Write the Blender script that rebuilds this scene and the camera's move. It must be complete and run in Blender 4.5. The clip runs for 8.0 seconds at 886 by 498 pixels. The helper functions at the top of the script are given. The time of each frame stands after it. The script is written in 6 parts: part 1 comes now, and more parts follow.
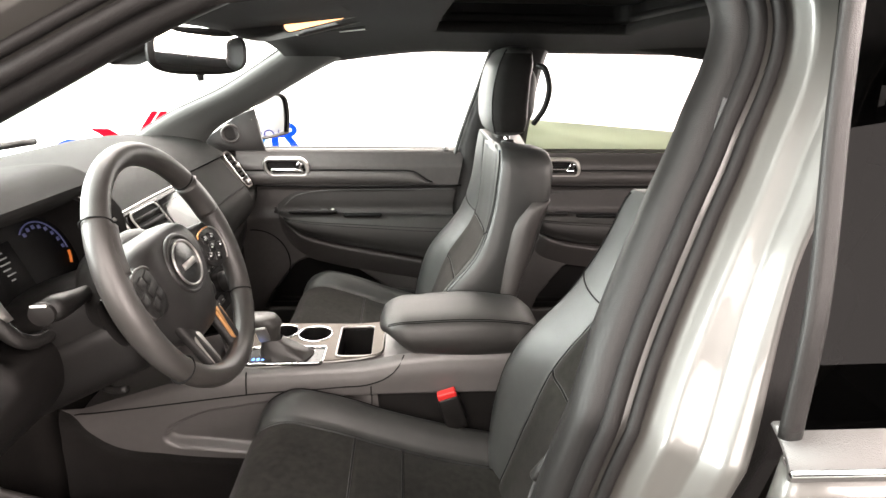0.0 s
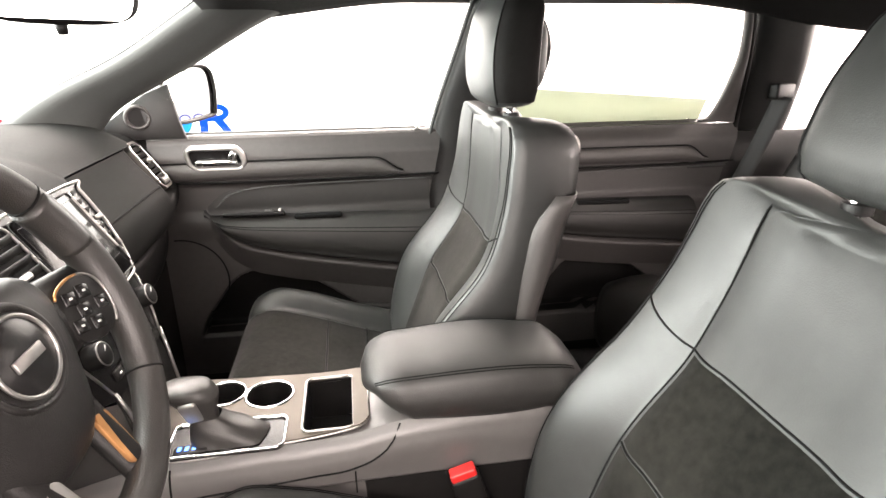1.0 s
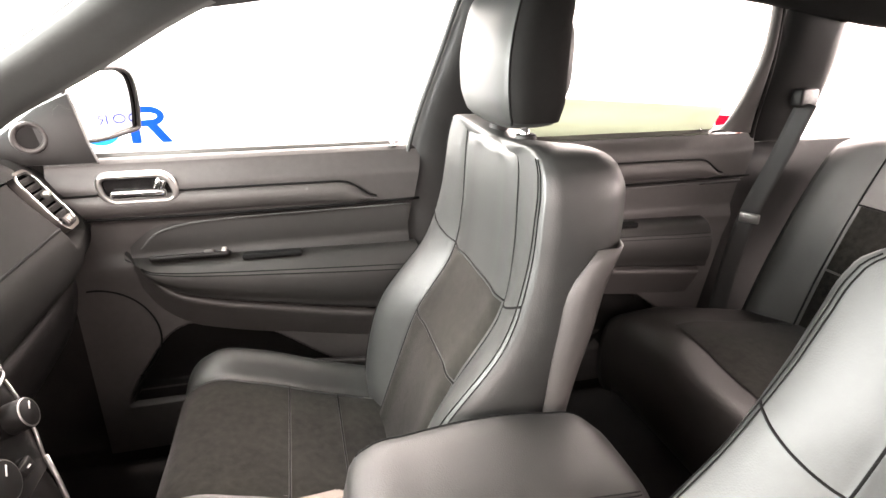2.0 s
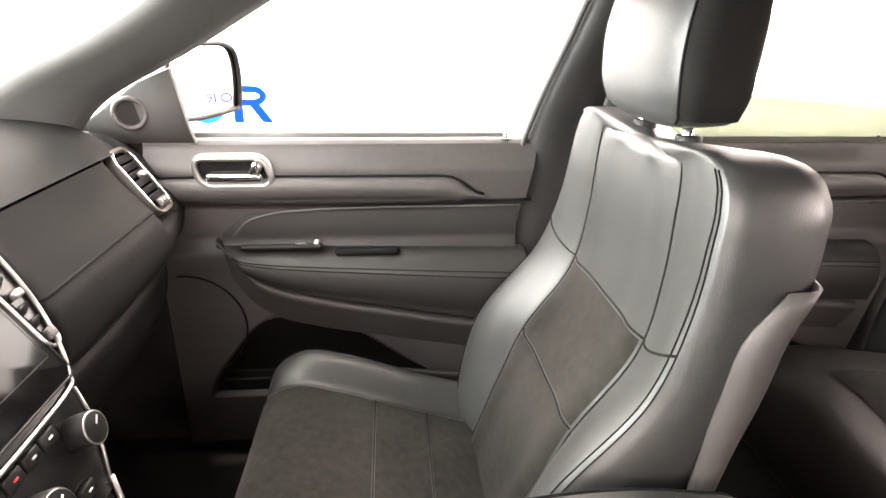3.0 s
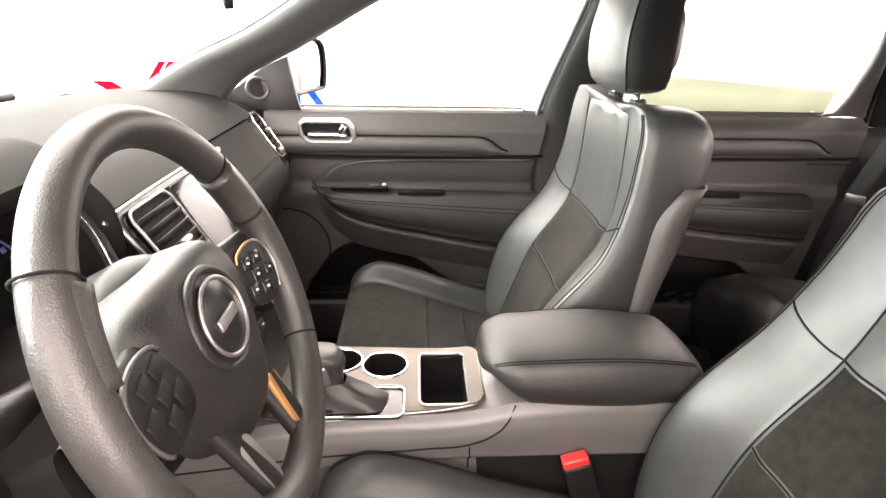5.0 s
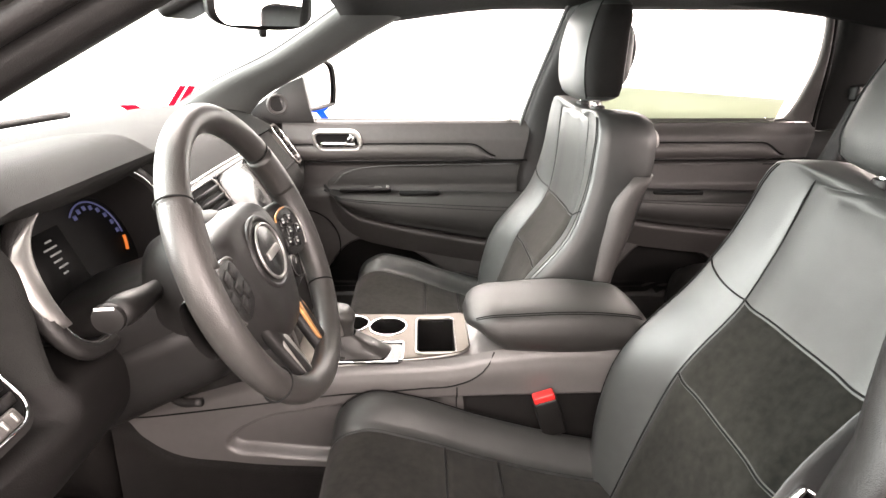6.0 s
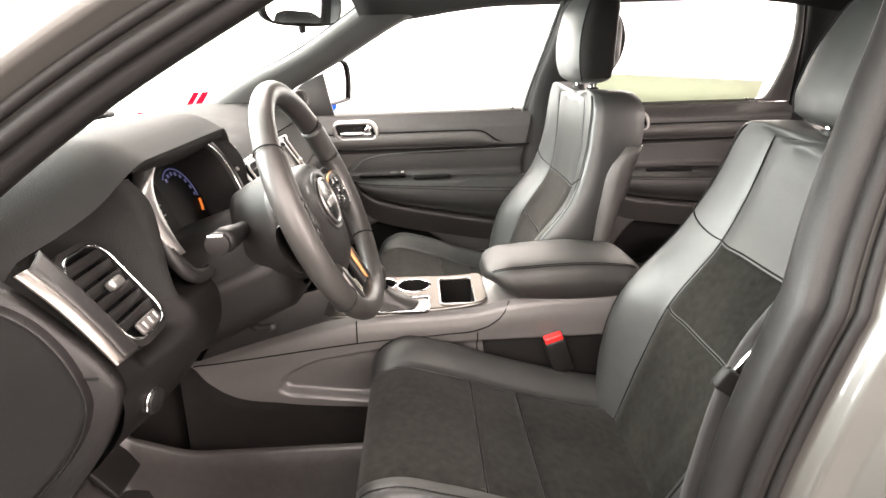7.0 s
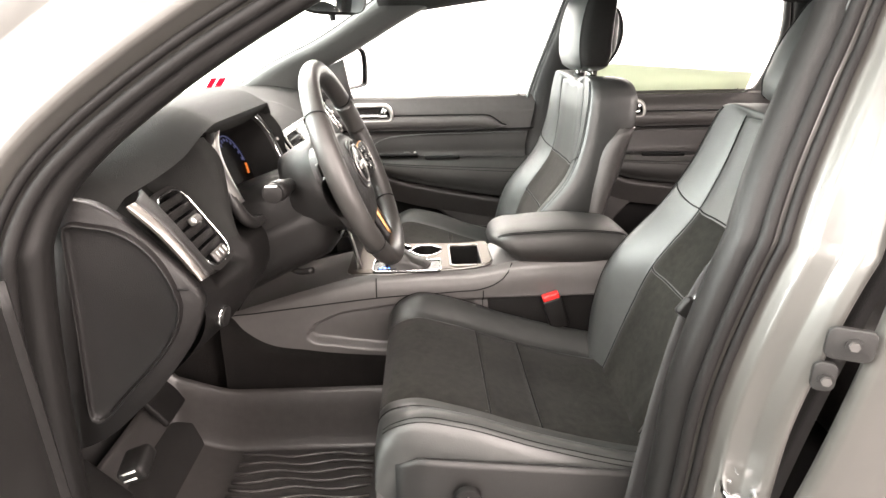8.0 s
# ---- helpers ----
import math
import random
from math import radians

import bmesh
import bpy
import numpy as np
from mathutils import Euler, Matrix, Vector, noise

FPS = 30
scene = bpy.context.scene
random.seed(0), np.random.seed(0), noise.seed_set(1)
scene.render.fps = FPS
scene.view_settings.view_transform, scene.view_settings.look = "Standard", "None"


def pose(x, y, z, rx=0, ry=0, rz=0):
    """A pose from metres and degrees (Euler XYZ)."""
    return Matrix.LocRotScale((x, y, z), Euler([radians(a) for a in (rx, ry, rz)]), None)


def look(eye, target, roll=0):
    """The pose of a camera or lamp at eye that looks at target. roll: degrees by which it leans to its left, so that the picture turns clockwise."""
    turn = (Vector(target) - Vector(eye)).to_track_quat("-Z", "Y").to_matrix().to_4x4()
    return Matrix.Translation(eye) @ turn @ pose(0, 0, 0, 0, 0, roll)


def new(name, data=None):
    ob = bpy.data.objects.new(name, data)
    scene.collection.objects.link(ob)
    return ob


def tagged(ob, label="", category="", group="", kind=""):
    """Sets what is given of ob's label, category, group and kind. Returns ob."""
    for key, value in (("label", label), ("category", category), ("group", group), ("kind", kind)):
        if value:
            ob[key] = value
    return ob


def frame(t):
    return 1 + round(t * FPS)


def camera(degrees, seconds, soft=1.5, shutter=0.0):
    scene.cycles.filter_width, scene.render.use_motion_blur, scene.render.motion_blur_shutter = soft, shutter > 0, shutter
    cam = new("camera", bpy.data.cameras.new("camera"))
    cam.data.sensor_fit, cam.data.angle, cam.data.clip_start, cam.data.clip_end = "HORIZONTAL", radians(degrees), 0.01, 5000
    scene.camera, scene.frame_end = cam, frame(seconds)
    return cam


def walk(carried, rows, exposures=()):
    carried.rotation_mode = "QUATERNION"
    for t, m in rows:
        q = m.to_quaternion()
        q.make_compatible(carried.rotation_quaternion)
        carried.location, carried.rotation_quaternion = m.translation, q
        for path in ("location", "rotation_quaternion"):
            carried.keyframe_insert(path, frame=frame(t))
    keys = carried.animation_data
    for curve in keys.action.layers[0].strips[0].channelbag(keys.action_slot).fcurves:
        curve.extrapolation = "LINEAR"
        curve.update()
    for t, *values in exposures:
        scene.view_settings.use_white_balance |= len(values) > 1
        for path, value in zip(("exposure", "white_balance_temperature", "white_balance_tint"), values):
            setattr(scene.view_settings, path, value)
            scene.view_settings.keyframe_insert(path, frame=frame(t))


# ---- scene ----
cam = camera(76.0, 8.0)
PATH = [
    (0, (0.043, -1.188, 1.448), (0.169, 0.712, 0.836), 0.8),
    (0.5, (0.025, -1.005, 1.411), (0.155, 0.876, 0.744), -0.7),
    (1, (-0.016, -0.824, 1.401), (0.292, 1.031, 0.719), -0.4),
    (1.2, (-0.041, -0.745, 1.394), (0.348, 1.093, 0.708), -0.4),
    (2.3, (-0.031, -0.473, 1.414), (0.435, 1.341, 0.712), -0.1),
    (2.5, (-0.032, -0.432, 1.406), (0.361, 1.4, 0.705), 0.1),
    (3, (-0.058, -0.387, 1.392), (0.125, 1.464, 0.656), 1.0),
    (3.5, (-0.062, -0.41, 1.385), (-0.042, 1.44, 0.625), 0.8),
    (4, (-0.085, -0.515, 1.388), (-0.06, 1.336, 0.631), 1.3),
    (4.5, (-0.123, -0.67, 1.408), (-0.033, 1.172, 0.636), 1.3),
    (6, (-0.094, -1.032, 1.407), (-0.026, 0.846, 0.722), 0.1),
    (6.5, (-0.116, -1.114, 1.392), (-0.065, 0.767, 0.714), -1.1),
    (7, (-0.141, -1.208, 1.379), (-0.075, 0.675, 0.71), -1.7),
    (7.5, (-0.157, -1.299, 1.375), (-0.083, 0.582, 0.699), -1.1),
    (8, (-0.165, -1.369, 1.371), (-0.112, 0.507, 0.678), -0.9),
]
EXPOSURES = [(0, 1.04, 6700, 16), (1, 1.36, 6750, 18), (2.5, 1.76, 6850, 22), (3.5, 1.56, 6850, 20), (4.5, 1.42, 6900, 20), (6, 1.50, 6750, 19), (7, 1.48, 6800, 18), (8, 1.46, 6700, 16)]
walk(cam, [(t, look(eye, target, roll)) for t, eye, target, roll in PATH], EXPOSURES)

# ---- light and exposure ----
world = bpy.data.worlds.new("booth_world")
scene.world = world
world.use_nodes = True
world.node_tree.nodes["Background"].inputs[0].default_value = (0.95, 0.97, 1.0, 1)
world.node_tree.nodes["Background"].inputs[1].default_value = 0.04


def soft_panel(x, y, z, sx, sy, watts, rx=0.0, rz=0.0, tint=(1.0, 0.915, 0.855)):
    """An unseen area lamp, added to light the booth and cabin; faces down unless turned."""
    data = bpy.data.lights.new("added_fill", "AREA")
    data.shape, data.size, data.size_y, data.energy = "RECTANGLE", sx, sy, watts
    data.color = tint
    ob = new("added_fill_light", data)
    ob.matrix_world = pose(x, y, z, rx, 0, rz)
    return ob


COOL = (0.90, 1.0, 0.95)
soft_panel(0.2, -4.2, 2.0, 1.6, 2.0, 20, 85)
soft_panel(0.6, -2.6, 3.35, 4.0, 0.8, 90)
soft_panel(-1.6, -4.1, 2.5, 1.8, 1.6, 105, 80, -20)
soft_panel(3.0, -4.0, 2.2, 2.0, 1.6, 190, 85, 25)
soft_panel(6.2, 0.3, 1.9, 4.0, 2.4, 320, 90, 90)
soft_panel(0.0, 2.3, 3.35, 5.0, 1.0, 270)
soft_panel(-3.4, 0.0, 3.35, 2.0, 4.0, 330, tint=COOL)
soft_panel(3.2, 0.0, 3.35, 1.3, 3.0, 420)
soft_panel(-5.2, -0.8, 1.9, 5.6, 2.4, 850, 90, -90, COOL)


# ---- materials ----
def material(name, base, rough=0.5, metal=0.0, vary=0.25, scale=30.0, bump=0.15, bump_scale=600.0, coat=0.0, sheen=0.0,
             cells=False, spec=0.5, bump_dist=0.001, uneven=0.15):
    """A surface with two scales of variation in colour and gloss, and a fine grain."""
    m = bpy.data.materials.new(name)
    m.use_nodes = True
    nt = m.node_tree
    b = nt.nodes["Principled BSDF"]
    at = nt.nodes.new("ShaderNodeTexCoord")
    big = nt.nodes.new("ShaderNodeTexNoise")
    big.inputs["Scale"].default_value, big.inputs["Detail"].default_value = scale * 0.2, 5.0
    fine = nt.nodes.new("ShaderNodeTexNoise")
    fine.inputs["Scale"].default_value, fine.inputs["Detail"].default_value = scale * 4.0, 3.0
    mix = nt.nodes.new("ShaderNodeMix")
    mix.data_type = "FLOAT"
    mix.inputs[0].default_value = 0.35
    ramp = nt.nodes.new("ShaderNodeValToRGB")
    lo = [max(0.0, c * (1 - vary)) for c in base]
    hi = [min(1.0, c * (1 + vary)) for c in base]
    ramp.color_ramp.elements[0].position, ramp.color_ramp.elements[0].color = 0.3, (*lo, 1)
    ramp.color_ramp.elements[1].position, ramp.color_ramp.elements[1].color = 0.7, (*hi, 1)
    for n in (big, fine):
        nt.links.new(at.outputs["Object"], n.inputs["Vector"])
    nt.links.new(big.outputs["Fac"], mix.inputs[2])
    nt.links.new(fine.outputs["Fac"], mix.inputs[3])
    nt.links.new(mix.outputs[0], ramp.inputs["Fac"])
    nt.links.new(ramp.outputs["Color"], b.inputs["Base Color"])
    rmap = nt.nodes.new("ShaderNodeMapRange")
    rmap.inputs["To Min"].default_value = max(0.02, rough * (1 - uneven))
    rmap.inputs["To Max"].default_value = min(1.0, rough * (1 + uneven))
    nt.links.new(mix.outputs[0], rmap.inputs["Value"])
    nt.links.new(rmap.outputs["Result"], b.inputs["Roughness"])
    b.inputs["Metallic"].default_value = metal
    b.inputs["Specular IOR Level"].default_value = spec
    if coat:
        b.inputs["Coat Weight"].default_value, b.inputs["Coat Roughness"].default_value = coat, 0.04
    if sheen:
        b.inputs["Sheen Weight"].default_value, b.inputs["Sheen Roughness"].default_value = sheen, 0.5
    if bump:
        if cells:
            grain = nt.nodes.new("ShaderNodeTexVoronoi")
            grain.feature = "F1"
            out = grain.outputs["Distance"]
        else:
            grain = nt.nodes.new("ShaderNodeTexNoise")
            grain.inputs["Detail"].default_value = 4.0
            out = grain.outputs["Fac"]
        grain.inputs["Scale"].default_value = bump_scale
        nt.links.new(at.outputs["Object"], grain.inputs["Vector"])
        bp = nt.nodes.new("ShaderNodeBump")
        bp.inputs["Strength"].default_value, bp.inputs["Distance"].default_value = bump, bump_dist
        nt.links.new(out, bp.inputs["Height"])
        nt.links.new(bp.outputs["Normal"], b.inputs["Normal"])
    return m


def glow(name, colour, strength, base=1.0):
    m = bpy.data.materials.new(name)
    m.use_nodes = True
    b = m.node_tree.nodes["Principled BSDF"]
    b.inputs["Base Color"].default_value = (*(c * base for c in colour), 1)
    b.inputs["Emission Color"].default_value, b.inputs["Emission Strength"].default_value = (*colour, 1), strength
    return m


def clear(name, tint=(0.97, 0.985, 0.98), rough=0.0, through_part=0.96):
    """Thin glass: mostly see-through, with a mirror-like share."""
    m = bpy.data.materials.new(name)
    m.use_nodes = True
    nt = m.node_tree
    nt.nodes.remove(nt.nodes["Principled BSDF"])
    gl = nt.nodes.new("ShaderNodeBsdfGlossy")
    gl.inputs["Roughness"].default_value = rough
    tr = nt.nodes.new("ShaderNodeBsdfTransparent")
    tr.inputs["Color"].default_value = (*tint, 1)
    mx = nt.nodes.new("ShaderNodeMixShader")
    mx.inputs[0].default_value = through_part
    nt.links.new(gl.outputs[0], mx.inputs[1])
    nt.links.new(tr.outputs[0], mx.inputs[2])
    nt.links.new(mx.outputs[0], nt.nodes["Material Output"].inputs["Surface"])
    return m


LEATHER = material("black_leather", (0.0215, 0.0221, 0.0210), 0.45, vary=0.3, scale=12, bump=0.10, bump_scale=480, cells=True, spec=0.58)
SIDE_CLOTH = material("dark_side_cloth", (0.0075, 0.0070, 0.0066), 0.80, vary=0.3, scale=30, bump=0.3, bump_scale=900, spec=0.1)
# bench cushion leather: darker and browner than the front seats
BENCH_LEATHER = material("dark_bench_leather", (0.0080, 0.0064, 0.0056), 0.55, vary=0.3, scale=12, bump=0.2, bump_scale=480, cells=True, spec=0.22)
ARM_LEATHER = material("dull_armrest_leather", (0.0160, 0.0152, 0.0142), 0.50, vary=0.25, scale=14, bump=0.15, bump_scale=520, cells=True, spec=0.45)
LEATHER_FINE = material("wrapped_leather", (0.022, 0.0205, 0.019), 0.42, vary=0.25, scale=20, bump=0.2, bump_scale=700, cells=True)
SUEDE = material("charcoal_suede", (0.0108, 0.0103, 0.0088), 0.92, vary=0.95, scale=18, bump=0.4, bump_scale=900, sheen=0.05, spec=0.05)
PLASTIC = material("soft_black_plastic", (0.0105, 0.0098, 0.0094), 0.42, vary=0.2, scale=18, bump=0.3, bump_scale=900, cells=True, spec=0.38)
DOOR_SKIN = material("satin_door_skin", (0.045, 0.0415, 0.0400), 0.40, vary=0.2, scale=18, bump=0.3, bump_scale=900, cells=True, spec=0.45)
DASH_PAD = material("matte_dash_skin", (0.0120, 0.0120, 0.0114), 0.70, vary=0.2, scale=18, bump=0.3, bump_scale=800, cells=True, spec=0.05)
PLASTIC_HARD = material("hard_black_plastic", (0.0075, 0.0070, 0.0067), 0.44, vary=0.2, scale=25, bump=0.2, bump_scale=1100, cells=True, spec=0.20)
PLASTIC_GREY = material("charcoal_plastic", (0.050, 0.0460, 0.0440), 0.42, vary=0.15, scale=20, bump=0.25, bump_scale=1000, cells=True)
TRIM_GREY = material("pillar_fabric_grey", (0.055, 0.058, 0.056), 0.7, vary=0.15, scale=30, bump=0.3, bump_scale=1200)
GLOSS = material("gloss_black", (0.008, 0.0075, 0.0075), 0.24, vary=0.1, bump=0.0, spec=0.3)
DISPLAY = material("matte_display", (0.003, 0.003, 0.003), 0.6, vary=0.1, bump=0.0, spec=0.1)
GLASS_BLACK = material("screen_glass", (0.013, 0.0115, 0.011), 0.42, vary=0.02, scale=2, bump=0.0, spec=0.3)
SCREEN = material("touchscreen_glass", (0.004, 0.004, 0.004), 0.12, vary=0.02, scale=2, bump=0.0, spec=0.22)
END_SKIN = material("matte_end_panel", (0.0055, 0.0050, 0.0048), 0.55, vary=0.2, scale=18, bump=0.3, bump_scale=900, cells=True, spec=0.10)
END_PLASTIC = material("grained_end_plastic", (0.0075, 0.0068, 0.0066), 0.42, vary=0.2, scale=18, bump=0.3, bump_scale=900, cells=True, spec=0.22)
VENT_TRIM = material("satin_pewter_trim", (0.20, 0.185, 0.17), 0.42, metal=0.9, vary=0.06, scale=40, bump=0.05, bump_scale=1500)
CONSOLE_SKIN = material("satin_console_skin", (0.070, 0.0655, 0.0635), 0.36, vary=0.15, scale=18, bump=0.2, bump_scale=1000, cells=True, spec=0.7)
SILVER = material("satin_silver", (0.36, 0.35, 0.335), 0.34, metal=0.9, vary=0.06, scale=40, bump=0.05, bump_scale=1500)
CHAMPAGNE = material("satin_bronze_trim", (0.074, 0.064, 0.054), 0.50, metal=0.75, vary=0.08, scale=40, bump=0.05, bump_scale=1500)
CHROME = material("chrome", (0.82, 0.82, 0.82), 0.07, metal=1.0, vary=0.04, bump=0.0)
# wheel trim metal; the orange is a reflection put into its base colour
ORANGE_GLINT = material("orange_glint_trim", (0.50, 0.25, 0.10), 0.34, metal=0.8, vary=0.1, bump=0.0)
PAINT = material("grey_car_paint", (0.054, 0.0518, 0.0478), 0.33, metal=0.15, vary=0.03, scale=6, bump=0.0, coat=0.35, uneven=0.02)
RUBBER = material("rubber_seal", (0.0070, 0.0064, 0.0062), 0.55, vary=0.25, scale=40, bump=0.3, bump_scale=500, spec=0.15)
SEAM = material("seam_shadow_thread", (0.006, 0.006, 0.006), 0.8, vary=0.2, bump=0.0, spec=0.1)
THREAD = material("grey_thread", (0.07, 0.07, 0.07), 0.8, vary=0.3, bump=0.0)
CARPET = material("dark_carpet", (0.0085, 0.0074, 0.0068), 0.95, vary=0.5, scale=60, bump=0.8, bump_scale=700, sheen=0.05, spec=0.08, bump_dist=0.003)
MAT_RUBBER = material("moulded_mat", (0.030, 0.0275, 0.0262), 0.42, vary=0.35, scale=14, bump=0.4, bump_scale=350)
HEADLINER = material("headliner_cloth", (0.012, 0.0110, 0.0105), 0.92, vary=0.25, scale=40, bump=0.4, bump_scale=1100, spec=0.1)
BELT = material("belt_webbing", (0.03, 0.03, 0.03), 0.7, vary=0.2, scale=60, bump=0.6, bump_scale=1400)
RED = material("red_release", (0.50, 0.020, 0.018), 0.4, vary=0.08, bump=0.0)
DARK_WALL = material("grey_low_bounce", (0.27, 0.265, 0.255), 0.6, vary=0.1, scale=4, bump=0.1, bump_scale=60)
WHITE_WALL = material("white_booth_paint", (0.86, 0.86, 0.85), 0.7, vary=0.02, scale=6, bump=0.1, bump_scale=80)
BOOTH_FLOOR = material("grey_epoxy", (0.16, 0.158, 0.155), 0.4, vary=0.12, scale=5, bump=0.05, bump_scale=60)
BLUE_SIGN = material("blue_vinyl", (0.001, 0.018, 0.22), 0.8, vary=0.05, bump=0.0, spec=0.0)
CYAN_SIGN = material("cyan_vinyl", (0.003, 0.07, 0.24), 0.8, vary=0.05, bump=0.0, spec=0.0)
RED_SIGN = material("red_vinyl", (0.21, 0.002, 0.006), 0.8, vary=0.05, bump=0.0, spec=0.0)
GREEN_FILM = material("pale_green_label", (0.30, 0.32, 0.27), 0.7, vary=0.04, scale=8, bump=0.0)
_gt = GREEN_FILM.node_tree
_tl, _ad = _gt.nodes.new("ShaderNodeBsdfTranslucent"), _gt.nodes.new("ShaderNodeMixShader")
_tl.inputs["Color"].default_value, _ad.inputs[0].default_value = (0.36, 0.385, 0.32, 1), 0.6
_gt.links.new(_gt.nodes["Principled BSDF"].outputs[0], _ad.inputs[1])
_gt.links.new(_tl.outputs[0], _ad.inputs[2])
_gt.links.new(_ad.outputs[0], _gt.nodes["Material Output"].inputs["Surface"])
MIRROR = material("mirror_glass", (0.9, 0.9, 0.9), 0.01, metal=1.0, vary=0.02, bump=0.0)
GLASS = clear("window_glass")
PRIVACY = clear("privacy_glass", (0.004, 0.004, 0.004), 0.0, 0.998)
WHITE_MARK = material("white_print", (0.7, 0.7, 0.68), 0.6, vary=0.05, bump=0.0)
BLUE_LED = glow("blue_led", (0.1, 0.3, 1.0), 2.0)
GAUGE_BLUE = glow("gauge_blue", (0.12, 0.135, 0.30), 0.16, 0.1)
GAUGE_ORANGE = glow("gauge_orange", (0.8, 0.2, 0.03), 0.35, 0.1)
GAUGE_TEXT = glow("gauge_text", (0.2, 0.2, 0.19), 0.35, 0.3)
LAMP_WARM = glow("map_lamp", (1.0, 0.52, 0.22), 1.6)

# ---- building helpers ----
AT = {}


def thing(name, at, label, category, group="", kind=""):
    """An Empty at a thing's base, which carries its parts."""
    ob = new(name)
    ob.empty_display_size = 0.05
    ob.location = at
    AT[ob] = Matrix.Translation(at)
    return tagged(ob, label, category, group, kind)


def link(name, me, mat, parent=None, label="", smooth=True):
    ob = new(name, me)
    for m in (mat if isinstance(mat, (list, tuple)) else [mat]):
        me.materials.append(m)
    if smooth:
        me.polygons.foreach_set("use_smooth", [True] * len(me.polygons))
    if parent is not None:
        ob.parent = parent
        ob.matrix_parent_inverse = AT.get(parent, Matrix()).inverted()
    if label:
        ob["label"] = label
    return ob


def part(name, bm, mat, parent=None, label="", smooth=True):
    bmesh.ops.recalc_face_normals(bm, faces=bm.faces)
    me = bpy.data.meshes.new(name)
    bm.to_mesh(me)
    bm.free()
    return link(name, me, mat, parent, label, smooth)


def sharp(ob, angle=35.0):
    """Keeps edges steeper than the angle crisp on a smooth mesh."""
    me = ob.data
    bm = bmesh.new()
    bm.from_mesh(me)
    for e in bm.edges:
        if len(e.link_faces) == 2 and e.calc_face_angle(0.0) > radians(angle):
            e.smooth = False
    bm.to_mesh(me)
    bm.free()
    return ob


def curve(keys, t):
    """A smooth value at t through rows of (t, value, ...)."""
    keys = np.asarray(keys, float)
    ts, vs = keys[:, 0], keys[:, 1:]
    t = min(max(t, ts[0]), ts[-1])
    i = int(min(max(np.searchsorted(ts, t) - 1, 0), len(ts) - 2))
    h = ts[i + 1] - ts[i]
    s = (t - ts[i]) / h
    d = np.gradient(vs, ts, axis=0) if len(ts) > 2 else np.repeat((vs[1:] - vs[:1]) / h, 2, 0)
    r = ((2 * s**3 - 3 * s**2 + 1) * vs[i] + (s**3 - 2 * s**2 + s) * h * d[i]
         + (-2 * s**3 + 3 * s**2) * vs[i + 1] + (s**3 - s**2) * h * d[i + 1])
    return float(r[0]) if len(r) == 1 else r


def smooth_line(pts, n, closed=False):
    """n points along a smooth line through a few."""
    p = [Vector(q) for q in pts]
    m = len(p)
    out = []
    spans = m if closed else m - 1
    for k in range(n):
        f = k / (n if closed else n - 1) * spans
        i = min(int(f), spans - 1)
        s = f - i
        if closed:
            a, b, c, d = p[(i - 1) % m], p[i % m], p[(i + 1) % m], p[(i + 2) % m]
        else:
            b, c = p[i], p[i + 1]
            a = p[i - 1] if i > 0 else b * 2 - c
            d = p[i + 2] if i + 2 < m else c * 2 - b
        out.append(0.5 * ((2 * b) + (c - a) * s + (2 * a - 5 * b + 4 * c - d) * s**2 + (3 * b - a - 3 * c + d) * s**3))
    return out


def step(a, b, x):
    x = min(max((x - a) / (b - a), 0.0), 1.0)
    return x * x * (3 - 2 * x)


def sheet(name, fn, nu, nv, mat, parent=None, label="", solid=0.0, wrap=False, caps=False, pick=None):
    """A surface fn(u, v), u and v from 0 to 1. wrap: closed round u. caps: ends of v closed. solid: thickness."""
    cols = nu if wrap else nu + 1
    verts = [tuple(fn(i / nu, j / nv)) for j in range(nv + 1) for i in range(cols)]
    faces = []
    for j in range(nv):
        for i in range(nu):
            k = (i + 1) % cols
            faces.append((j * cols + i, j * cols + k, (j + 1) * cols + k, (j + 1) * cols + i))
    if caps and wrap:
        for j, flip in ((0, True), (nv, False)):
            ring = list(range(j * cols, (j + 1) * cols))
            c = len(verts)
            verts.append(tuple(np.mean([verts[q] for q in ring], axis=0)))
            for i in range(cols):
                a, b = ring[i], ring[(i + 1) % cols]
                faces.append((c, b, a) if flip else (c, a, b))
    bm = bmesh.new()
    bv = [bm.verts.new(v) for v in verts]
    for f in faces:
        try:
            bm.faces.new([bv[i] for i in f])
        except ValueError:
            pass
    if solid:
        bmesh.ops.recalc_face_normals(bm, faces=bm.faces)
        bmesh.ops.solidify(bm, geom=bm.faces[:], thickness=solid)
    return part(name, bm, mat, parent, label)


